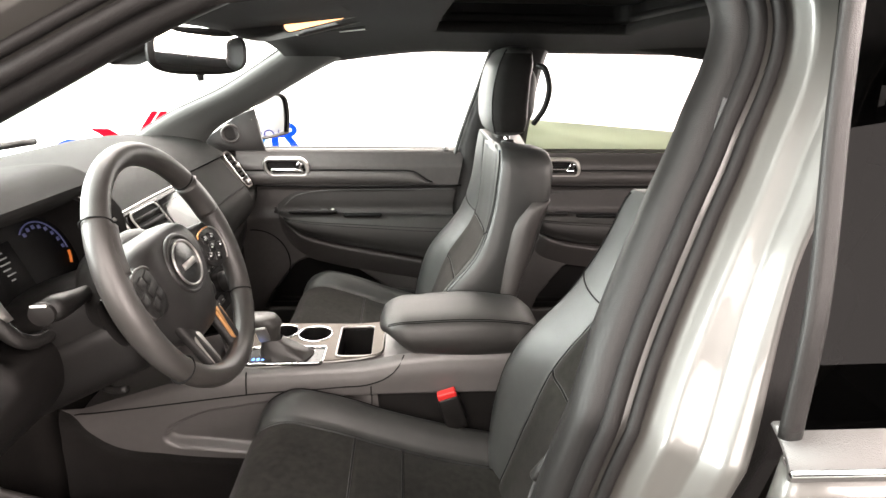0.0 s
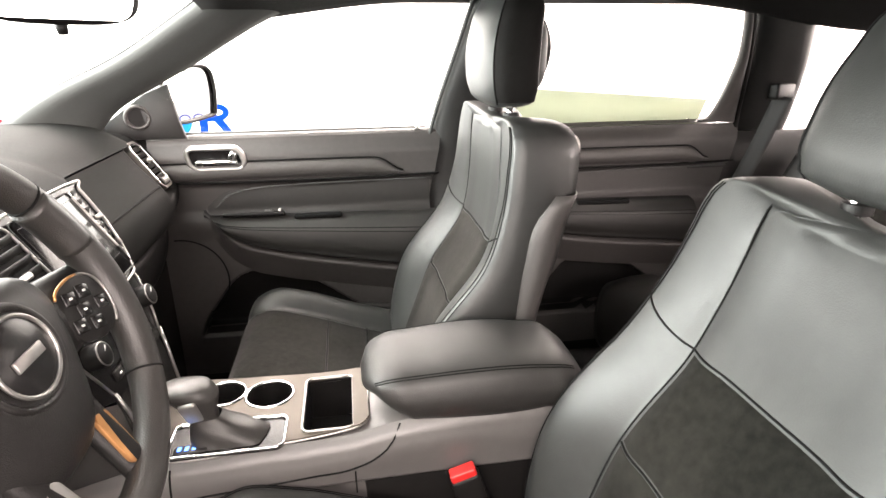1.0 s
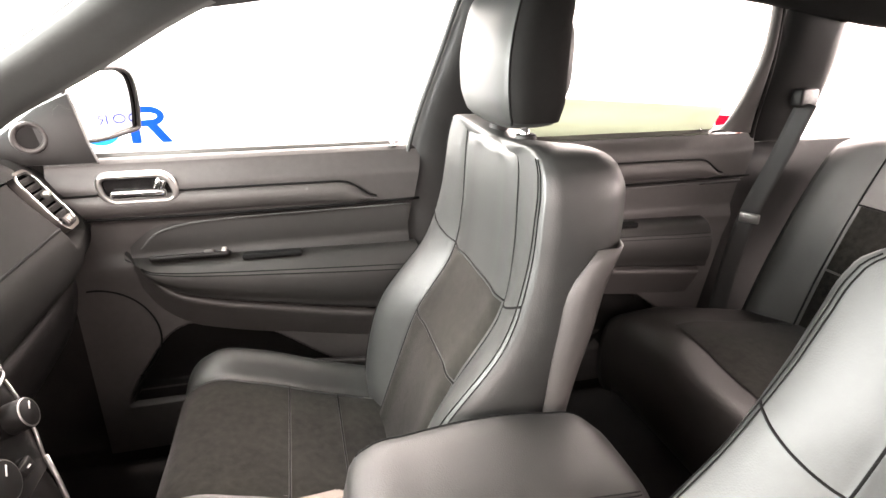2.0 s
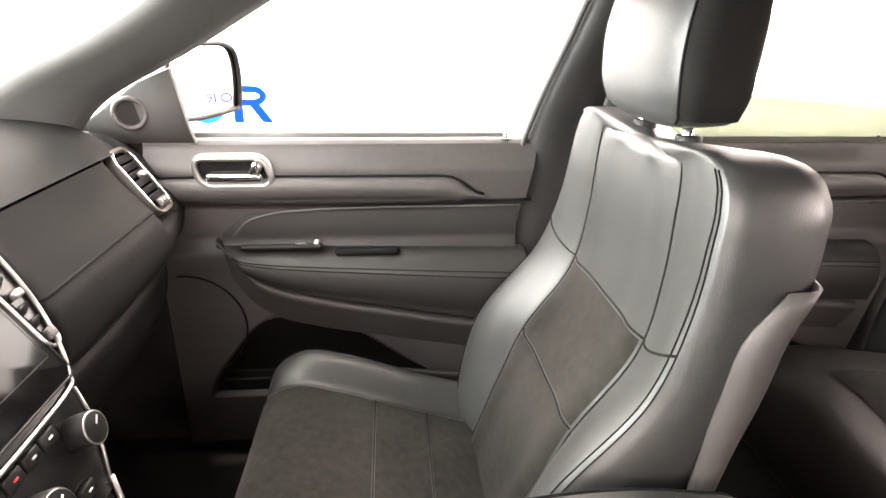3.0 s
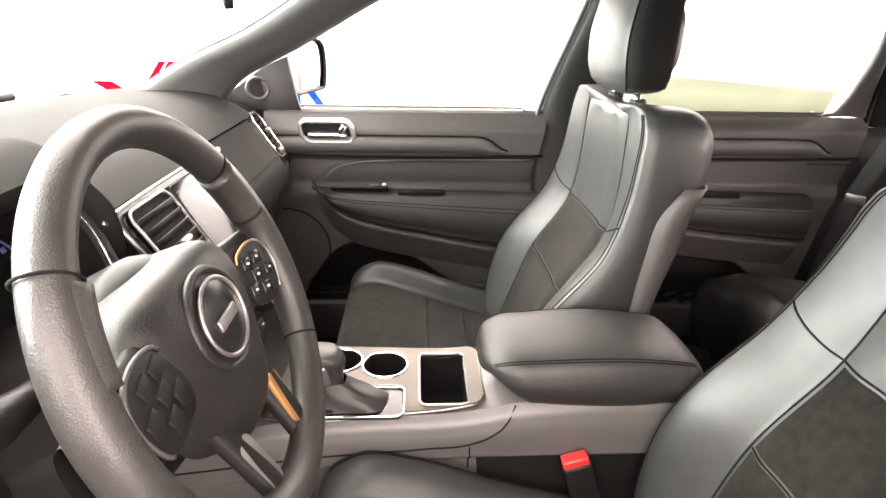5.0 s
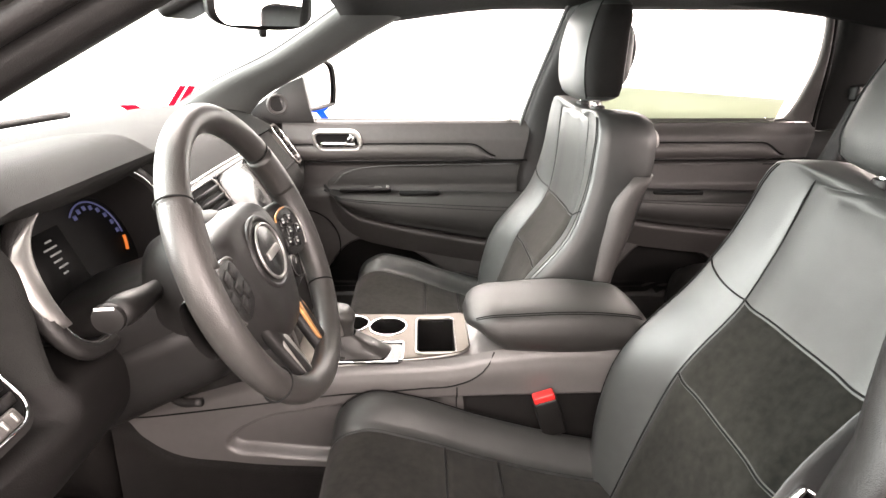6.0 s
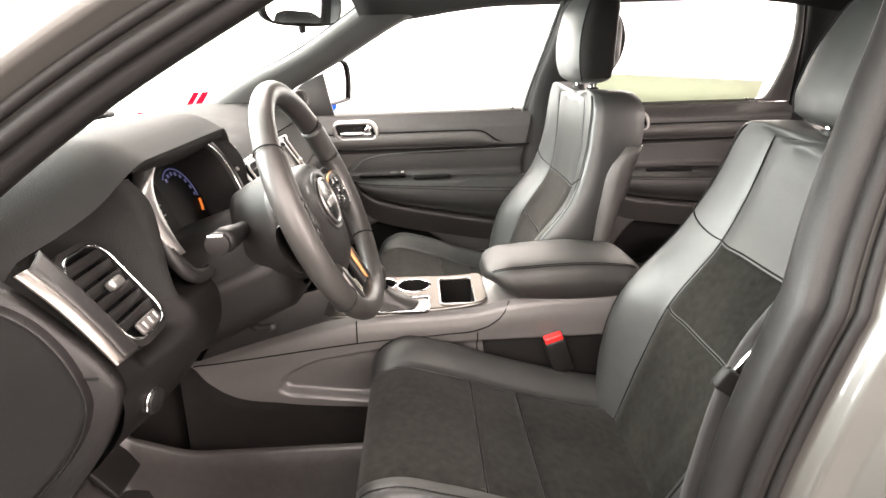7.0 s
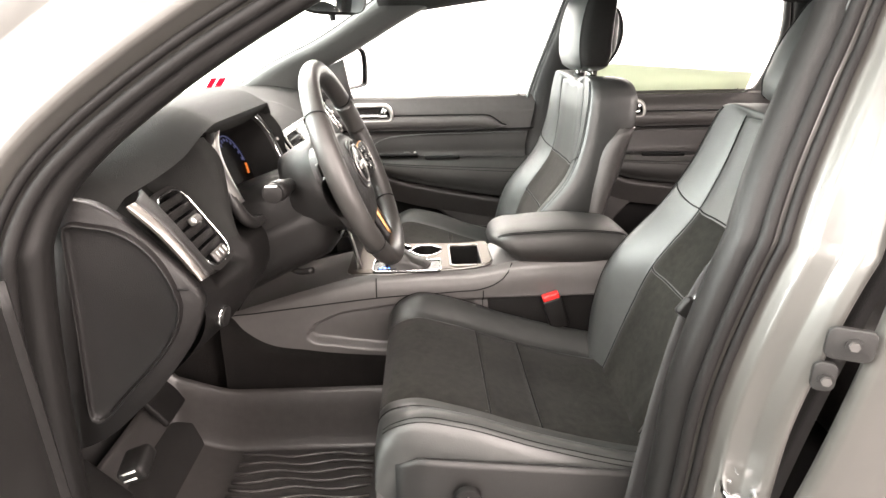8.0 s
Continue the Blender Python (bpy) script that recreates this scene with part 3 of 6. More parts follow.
def passenger_door(name, x0, x1, slope, recess, label, arm, trim_z=1.09):
    d = thing(name, ((x0 + x1) / 2, 0.72, 0.5), label, "car door", kind="structure")
    lining = sheet("lining", door_panel(x0, x1, slope, recess), 150, 130, DOOR_SKIN, d, "moulded black door lining")
    # belt cap, rounded over to the glass
    sheet("belt_cap", lambda u, v: (x0 + (x1 - x0) * u, 0.712 + 0.03 * v, belt_z(x0 + (x1 - x0) * u) + 0.010 * math.sin(math.pi * min(v * 1.2, 1)) - 0.02 * max(0, v - 0.7)), 24, 8, PLASTIC_GREY, d)
    tube("belt_seal", [(x0 + (x1 - x0) * k / 16, 0.737, belt_z(x0) + 0.004) for k in range(17)], 0.006, RUBBER, d, "black window seal")
    # outer skin, so that the door has thickness
    sheet("outer_skin", lambda u, v: (x0 + (x1 - x0) * u, 0.815 + 0.03 * math.sin(math.pi * v), 0.45 + 0.73 * v), 10, 10, PAINT, d, "grey painted steel skin", solid=0.004)
    # decorative strip that tapers to a tip at its rear
    xs, xt = x0 + 0.02, arm["tip"]

    def trim(u, v):
        x = xs + (xt - xs) * u
        w = 0.044 * (1 - step(0.90, 1.0, u) * 0.97)
        zc = 1.1145 - 0.022 + 0.002 * math.sin(u * 3) - 0.020 * step(0.86, 1.0, u)
        z = zc - w / 2 + w * v + 0.022 * step(0.86, 1, u) * 0.2
        return (x, 0.689 - 0.010 * math.sin(math.pi * v) ** 0.6, z)
    sheet("trim_strip", trim, 60, 8, PLASTIC_GREY, d, "satin charcoal trim strip")
    # near-black rods put the shadow lines above and below the trim into colour
    top_line = [(trim(k / 40, 1.0)[0], 0.6885, trim(k / 40, 1.0)[2] + 0.003) for k in range(41)]
    tube("trim_line", top_line, 0.0022, SEAM, d, "thin dark line for the shadow along the trim")
    tube("lower_line", [(x0 + 0.01 + (x1 - x0 - 0.02) * k / 30, 0.6915, 1.068 - 0.012 * math.sin(math.pi * k / 30) * 0.4) for k in range(31)], 0.003, SEAM, d, "thin dark line for the shadow along the trim")
    tube("insert_piping", smooth_line([(arm["x0"] + 0.02, 0.703, 0.995), (arm["x0"] + 0.07, 0.70, 1.033), (arm["x0"] + 0.20, 0.698, 1.050), (x1 - 0.03, 0.697, 1.055)], 30), 0.0022, THREAD, d, "raised grey piping")
    return d


def door_armrest(d, x0, x1, low):
    """The padded armrest: a ledge on top, a bulging face, and a lower edge that sweeps up to the front."""
    def fn(u, v):
        x = x0 + (x1 - x0) * u
        zt = 0.972 - 0.012 * u
        zb = curve(low, x)
        grow = step(0.0, 0.10, u)
        prof = curve([(0, 0.72), (0.10, 0.70), (0.22, 0.662), (0.34, 0.642), (0.52, 0.633), (0.75, 0.640), (0.92, 0.662), (1.0, 0.72)], v)
        zz = zt + 0.006 * math.sin(math.pi * min(v / 0.3, 1)) - (zt - zb) * step(0.12, 1.0, v)
        return (x, 0.705 + (prof - 0.705) * (0.25 + 0.75 * grow), zz)
    ob = sheet("armrest", fn, 60, 26, ARM_LEATHER, d, "padded black armrest with twin stitching")
    for dv in (0.37, 0.42):
        tube("stitching", [Vector(fn(0.06 + 0.93 * k / 50, dv)) + Vector((0, -0.0008, 0)) for k in range(51)], 0.0012, SEAM, ob)
    # bright lower edge of the armrest's pocket line
    def bulge(u, v):
        p = Vector(fn(0.02 + 0.97 * u, 0.97))
        g = step(0.0, 0.12, u)
        y, dz = curve([(0, 0.725, 0.010), (0.12, 0.700, 0.004), (0.28, 0.668, -0.004), (0.42, 0.657, -0.014), (0.60, 0.664, -0.032), (0.8, 0.680, -0.060), (1.0, 0.700, -0.095)], v)
        return (p.x, 0.705 + (y - 0.705) * (0.3 + 0.7 * g), p.z + dz)
    sheet("lower_bulge", bulge, 60, 24, DOOR_SKIN, d, "rounded moulded lip below the armrest")
    return fn


def door_insert(d, xa, xb):
    """The dark padded field above the armrest."""
    def field(u, v):
        x = xa + (xb - xa) * u
        hi = curve([(0, 1.000), (0.06, 1.030), (0.22, 1.046), (1.0, 1.052)], u)
        z = 0.965 + (hi - 0.965) * v
        return (x, door_depth(x, z, None) - 0.004 - 0.003 * math.sin(math.pi * v), z)
    sheet("insert", field, 40, 12, ARM_LEATHER, d, "dark padded insert")


def door_handle(d, cx, cz, y, w=0.150, h=0.066):
    """A latch handle in a recessed bright bezel."""
    m = facing((cx, y, cz), (0, -1, 0))
    ring = [(x - 0.22 * yy, yy) for x, yy in rounded(w * 0.90, h * 0.86, 0.022)]
    bez = hoop("handle_bezel", m, ring, 0.0085, SILVER, d, "satin silver bezel", n=10, flat=0.7)
    plate("handle_cup", m @ Matrix.Translation((0, 0, -0.012)), [(a * 0.96, b * 0.94) for a, b in ring], 0.008, GLOSS, d, "gloss black recess")
    lever = box("latch_lever", m @ pose(0.002, -0.010, 0.004), (0.104, 0.017, 0.012), CHROME, d, "chrome pull lever", 0.006)
    box("latch_thumb", m @ pose(0.040, 0.002, 0.003, 0, 0, -28), (0.020, 0.038, 0.010), CHROME, d, "chrome thumb grip", 0.005)
    return bez


LOW_F = [(-0.40, 0.992), (-0.36, 0.952), (-0.30, 0.910), (-0.22, 0.884), (-0.10, 0.858), (0.02, 0.834), (0.22, 0.802)]
POCKET_F, POCKET_R = (-0.290, 0.650), (0.66, 0.635)
door_1 = passenger_door("door_1", -0.515, 0.235, 0.20, POCKET_F, "closed front passenger door with black padded lining", {"tip": 0.128, "x0": -0.39})
door_armrest(door_1, -0.40, 0.215, LOW_F)
door_handle(door_1, -0.350, 1.128, 0.687)
door_insert(door_1, -0.39, 0.20)
pocket_shade(door_1, POCKET_F)
LOW_R = [(0.46, 0.93), (0.55, 0.89), (0.70, 0.862), (0.85, 0.845), (1.02, 0.83)]
door_2 = passenger_door("door_2", 0.435, 1.125, 0.20, POCKET_R, "closed rear passenger door with black padded lining", {"tip": 1.028, "x0": 0.46})
door_armrest(door_2, 0.455, 0.985, LOW_R)
door_handle(door_2, 0.555, 1.128, 0.687)
pocket_shade(door_2, POCKET_R)
# upright of the rear door's window: a grey trim that widens at its foot, and a black seal behind it
strip("window_upright", [(0.985, 0.698, 1.186), (1.022, 0.694, 1.212), (1.040, 0.655, 1.33), (1.032, 0.628, 1.41), (1.004, 0.598, 1.51)],
      [(1.116, 0.712, 1.176), (1.106, 0.700, 1.212), (1.078, 0.652, 1.33), (1.058, 0.625, 1.41), (1.026, 0.596, 1.51)], 0.012, PLASTIC_GREY, "grey window upright trim", parent=door_2)
tube("upright_seal", smooth_line([(1.120, 0.716, 1.15), (1.112, 0.704, 1.212), (1.084, 0.656, 1.33), (1.063, 0.630, 1.41), (1.031, 0.600, 1.51)], 24), 0.009, RUBBER, door_2, "black upright seal")
# switches, pulls and lock pins
box("switch_plate", pose(-0.27, 0.674, 0.981, -18, 0, 0), (0.155, 0.040, 0.010), PLASTIC_HARD, door_1, "black switch plate", 0.004)
box("window_switch", pose(-0.232, 0.668, 0.988, -18, 0, 0), (0.022, 0.016, 0.010), PLASTIC_GREY, door_1, "window switch", 0.003)
for dz in (0.0, 0.012):
    box("lock_switch", pose(-0.203, 0.667 + dz, 0.989, -18, 0, 0), (0.010, 0.006, 0.008), SILVER, door_1, "small bright lock switch", 0.002)
# pull_cup: a solid near-black box gives the grab recess its shade by colour
box("pull_cup", pose(-0.105, 0.670, 0.971, -10, 0, 0), (0.125, 0.032, 0.014), SEAM, door_1, "dark block for the shade in the grab recess", 0.006)
box("switch_plate", pose(0.545, 0.674, 0.973, -18, 0, 0), (0.09, 0.034, 0.010), PLASTIC_HARD, door_2, "black switch plate", 0.004)
box("window_switch", pose(0.535, 0.668, 0.980, -18, 0, 0), (0.020, 0.016, 0.010), PLASTIC_GREY, door_2, "window switch", 0.003)
box("pull_cup", pose(0.70, 0.670, 0.965, -10, 0, 0), (0.16, 0.032, 0.014), SEAM, door_2, "dark block for the shade in the grab recess", 0.006)
for d, px in ((door_1, 0.172), (door_2, 0.967)):
    disc("pin_collar", pose(px, 0.722, 1.181), 0.010, 0.004, PLASTIC_GREY, d)
    tube("lock_pin", [(px, 0.722, 1.18), (px, 0.722, 1.198)], [0.005, 0.0045], CHROME, d, "small lock pin", n=10)
ring_pts = [(-0.475 + 0.115 * math.cos(radians(a)), 0.690, 0.80 + 0.115 * math.sin(radians(a))) for a in range(-60, 100, 5)]
tube("speaker_line", ring_pts, 0.002, SEAM, door_1, "faint round speaker outline")
# window glass of both doors
for d, x0, x1 in ((door_1, -0.47, 0.29), (door_2, 0.46, 1.02)):
    g = sheet("pane", lambda u, v: (x0 + (x1 - x0) * u, side_y(1.16 + 0.36 * v, 0.742), 1.16 + 0.36 * v), 4, 4, GLASS, d, "clear side glass")
    g.visible_shadow = False
label = sheet("window_label", lambda u, v: (0.40 + 0.60 * u, side_y(1.165 + 0.11 * v, 0.738), 1.165 + (0.126 - 0.044 * u) * v), 4, 2, GREEN_FILM, None, "", solid=0.001)
tagged(label, "pale green paper label stuck along the rear side window", "window label")
# small tweeter panel at the foot of the front pillar
sail = thing("sail_panel", (-0.49, 0.70, 1.19), "black triangular panel with a round tweeter by the mirror", "tweeter panel", kind="structure")
plate("sail_cover", facing((-0.50, 0.712, 1.19), (0, -1, -0.05)), [(-0.10, -0.01), (0.085, -0.01), (0.075, 0.03), (0.06, 0.125), (0.0, 0.10), (-0.10, 0.03)], 0.012, PLASTIC, sail, "black plastic cover", 0.004)
hoop("tweeter_ring", facing((-0.519, 0.694, 1.235), (0.25, -1, 0)), [(0.026 * math.cos(a * math.tau / 28), 0.026 * math.sin(a * math.tau / 28)) for a in range(28)], 0.005, PLASTIC_GREY, sail, "raised ring")
disc("tweeter_mesh", facing((-0.519, 0.698, 1.235), (0.25, -1, 0)), 0.023, 0.003, PLASTIC_HARD, sail, "dark speaker mesh", 28)

# ---- the open driver's door frame ----
LOOP = [(-0.655, 0.60), (-0.645, 0.78), (-0.631, 0.95), (-0.612, 1.10), (-0.590, 1.185), (-0.535, 1.252), (-0.42, 1.337), (-0.28, 1.419), (-0.15, 1.490), (0.0, 1.548), (0.15, 1.575),
        (0.28, 1.570), (0.345, 1.50), (0.308, 1.40), (0.270, 1.325), (0.218, 1.215), (0.180, 1.10), (0.148, 0.95), (0.138, 0.79), (0.12, 0.62), (0.03, 0.52), (-0.20, 0.50), (-0.50, 0.50)]
LOOP_N = 220
LOOP_P = [Vector((p[0], 0, p[1])) for p in smooth_line([(x, z, 0) for x, z in LOOP], LOOP_N, closed=True)]
LOOP_P = [Vector((p.x, 0, q.y)) for p, q in zip(LOOP_P, smooth_line([(x, z, 0) for x, z in LOOP], LOOP_N, closed=True))]
LOOP_C = Vector((-0.15, 0, 1.0))
LOOP_O = []
for _i in range(LOOP_N):
    _t = LOOP_P[(_i + 2) % LOOP_N] - LOOP_P[_i - 2]
    _o = Vector((_t.z, 0, -_t.x)).normalized()
    LOOP_O.append(_o if _o.dot(LOOP_P[_i] - LOOP_C) > 0 else -_o)


def round_frame(rows, reach=None):
    """A sheet round the door opening; rows of (distance outward, distance from the car's middle)."""
    def fn(u, v):
        i = round(u * LOOP_N) % LOOP_N
        f = v * (len(rows) - 1)
        k = min(int(f), len(rows) - 2)
        d = rows[k][0] + (rows[k + 1][0] - rows[k][0]) * (f - k)
        y = rows[k][1] + (rows[k + 1][1] - rows[k][1]) * (f - k)
        p, o = LOOP_P[i], LOOP_O[i]
        if reach and d > 0.06:
            d = 0.06 + (d - 0.06) * reach(p)
        q = p + o * d
        return (q.x, -side_y(q.z, y), q.z)
    return fn


def frame_reach(p):
    if p.x < -0.3:
        return 0.05 + 1.65 * step(1.06, 1.25, p.z)
    return 0.50 - 0.2 * step(1.2, 1.36, p.z) + 0.7 * step(1.46, 1.54, p.z)


aperture = thing("door_frame", (-0.2, -0.78, 0.5), "open driver's doorway with grey painted jamb and rubber seals", "door frame", kind="structure")
sheet("inner_trim", round_frame([(0.010, 0.715), (0.0, 0.730), (-0.001, 0.744), (0.003, 0.755), (0.010, 0.761), (0.020, 0.764)]), LOOP_N, 10, PLASTIC_HARD, aperture, "black plastic inner trim", wrap=True)
for d, y, r in ((0.023, 0.774, 0.008), (0.040, 0.780, 0.006)):
    fn = round_frame([(d, y), (d, y)])
    tube("door_seal", [fn(k / LOOP_N, 0) for k in range(LOOP_N)], r, RUBBER, aperture, "black rubber door seal", n=10, closed=True)
sheet("painted_jamb", round_frame([(0.020, 0.762), (0.046, 0.770), (0.054, 0.785), (0.060, 0.800), (0.085, 0.806), (0.105, 0.812), (0.115, 0.820), (0.128, 0.829), (0.142, 0.834), (0.156, 0.834), (0.165, 0.820)], frame_reach),
      LOOP_N, 36, PAINT, aperture, "glossy grey painted jamb", wrap=True)
# the open driver's door, swung out ahead of the doorway
own_door = thing("driver_door", (-0.62, -0.90, 0.45), "open driver's door with a dark lining, swung out wide", "car door")
DD = Matrix.Translation((-0.640, -0.905, 0.0)) @ Matrix.Rotation(radians(-66), 4, "Z")


def door_in(u, v):
    x = 0.02 + 1.0 * u
    z = 0.46 + 0.72 * v
    y = 0.10 + 0.030 * step(0.58, 0.66, v) * step(0.86, 0.74, v) * step(0.1, 0.3, u) - 0.03 * step(0.06, 0.0, u)
    return DD @ Vector((x, y, z))


sheet("lining", door_in, 50, 50, PLASTIC_HARD, own_door, "dark moulded lining")
sheet("outer_skin", lambda u, v: DD @ Vector((0.0 + 1.05 * u, -0.03 - 0.02 * math.sin(math.pi * v), 0.45 + 0.73 * v)), 16, 16, PAINT, own_door, "grey painted steel skin", solid=0.004)
sheet("front_end", lambda u, v: DD @ Vector((0.012, -0.03 + 0.12 * u, 0.46 + 0.71 * v)), 6, 20, PLASTIC_HARD, own_door, "dark door end", solid=0.004)
for hz in (0.62, 0.95):
    box("hinge_arm", pose(-0.625, -0.862, hz, 0, 0, -35), (0.05, 0.05, 0.06), PAINT, own_door, "painted hinge", 0.008)
# striker, hinge plates and plugs on the centre post
strik = thing("door_striker", (0.222, -0.80, 0.83), "bright steel door striker bolted to the grey post", "striker")
SM = facing((0.224, -0.803, 0.835), (-0.45, -1, 0.1))
plate("striker_plate", SM, rounded(0.050, 0.062, 0.012), 0.004, CHROME, strik, "bright zinc plate")
hoop("striker_loop", SM @ pose(0.0, 0.0, 0.022, 90, 0, 0), rounded(0.034, 0.040, 0.012), 0.005, CHROME, strik, "steel catch loop")
for dy in (-0.022, 0.022):
    disc("bolt", SM @ pose(0, dy, 0.004), 0.008, 0.005, CHROME, strik, "", 12)
hinge = thing("metal_hinge", (0.262, -0.840, 1.0), "dark grey door hinge with two bolts on the post", "hinge")
HM = facing((0.262, -0.846, 1.040), (-0.45, -1, 0))
plate("hinge_leaf", HM @ pose(0.020, 0.022, 0), rounded(0.046, 0.038, 0.010), 0.005, PLASTIC, hinge, "dark grey upper leaf", 0.002)
plate("hinge_leaf", HM @ pose(0.004, -0.022, -0.003), rounded(0.024, 0.036, 0.009), 0.005, PLASTIC, hinge, "dark grey lower leaf", 0.002)
for dx, dy, dz in ((0.022, 0.023, 0.005), (0.006, -0.025, 0.002)):
    disc("washer", HM @ pose(dx, dy, dz), 0.0080, 0.002, PLASTIC, hinge, "", 20)
    disc("bolt", HM @ pose(dx, dy, dz + 0.002), 0.0055, 0.004, PLASTIC_GREY, hinge, "", 6)

# rear door beside the post
rear_door = thing("rear_side_door", (0.7, -0.86, 0.45), "grey painted rear side door standing slightly ajar", "car door")
DOOR_EDGE = [(0.45, 0.165), (0.75, 0.238), (0.90, 0.276), (0.97, 0.290), (1.07, 0.306), (1.20, 0.322)]


def door_edge(z):
    return curve(DOOR_EDGE, z)


def door_skin(u, v):
    """The door's outer skin, folded round its front edge and back inside."""
    z = 0.45 + 0.722 * v
    x0 = door_edge(z)
    d, y = curve([(0.0, 0.050, -0.838), (0.12, 0.004, -0.846), (0.17, 0.0, -0.860), (0.22, 0.006, -0.868), (0.4, 0.25, -0.876), (1.0, 0.97, -0.89)], u)
    return (x0 + d, y - 0.012 * math.sin(math.pi * v) * step(0.2, 0.5, u), z)


sheet("outer_skin", door_skin, 40, 24, PAINT, rear_door, "grey painted steel skin", solid=0.002)
sheet("belt_moulding", lambda u, v: (0.312 + 0.95 * u, -0.874 - 0.016 * u + 0.030 * v, 1.172 + 0.030 * v ** 0.5), 8, 8, PLASTIC_GREY, rear_door, "charcoal belt moulding", solid=0.004)
tube("belt_line", [(0.312, -0.872, 1.178), (0.8, -0.880, 1.176), (1.26, -0.888, 1.174)], 0.003, CHROME, rear_door, "thin bright line")
strip("window_frame", [(0.305, -0.860, 1.200), (0.314, -0.846, 1.30), (0.330, -0.806, 1.42), (0.352, -0.765, 1.52)], [(0.325, -0.858, 1.200), (0.334, -0.844, 1.30), (0.350, -0.804, 1.42), (0.372, -0.763, 1.52)],
      0.006, PLASTIC_HARD, "black window frame", out=(0, -1, 0), parent=rear_door)
sheet("pane", lambda u, v: (0.326 + 0.93 * u + 0.03 * v, -0.852 - 0.01 * u + 0.095 * v, 1.195 + 0.325 * v), 3, 3, PRIVACY, rear_door, "dark tinted glass").visible_shadow = False
# dark backing strip, added so that the gap beside the door looks shaded
sheet("gap_shade", lambda u, v: (curve([(0.45, 0.17), (0.95, 0.250), (1.2, 0.315), (1.36, 0.375), (1.52, 0.42)], 0.45 + 1.07 * v) + 0.07 * u, -side_y(0.45 + 1.07 * v, 0.795), 0.45 + 1.07 * v), 3, 30, RUBBER, rear_door, "black backing strip for the shade in the door gap", solid=0.008)
sheet("header", lambda u, v: (0.34 + 0.95 * u, -0.762 + 0.10 * v, 1.515 + 0.05 * v), 6, 4, PAINT, rear_door, "grey window header", solid=0.008)


# ---- front seats ----
BACK_X = [(0.60, -0.02), (0.70, 0.02), (0.80, 0.06), (0.90, 0.10), (1.02, 0.175), (1.12, 0.195), (1.20, 0.200), (1.30, 0.205)]
BACK_W = [(0.60, 0.19), (0.70, 0.220), (0.80, 0.245), (0.92, 0.252), (1.03, 0.250), (1.12, 0.245), (1.19, 0.240), (1.235, 0.233), (1.258, 0.220), (1.272, 0.196), (1.280, 0.150)]
BACK_B = [(0.60, 0.0), (0.68, 0.018), (0.76, 0.040), (0.86, 0.052), (0.94, 0.046), (1.03, 0.032), (1.12, 0.018), (1.20, 0.010), (1.30, 0.004)]
BACK_T = [(0.60, 0.17), (0.80, 0.165), (0.90, 0.150), (0.99, 0.118), (1.07, 0.114), (1.14, 0.126), (1.19, 0.130), (1.24, 0.124), (1.266, 0.104), (1.280, 0.070)]
SHELL_X = [(0.58, 0.190), (0.80, 0.194), (0.926, 0.200), (1.034, 0.215), (1.108, 0.236), (1.148, 0.270)]


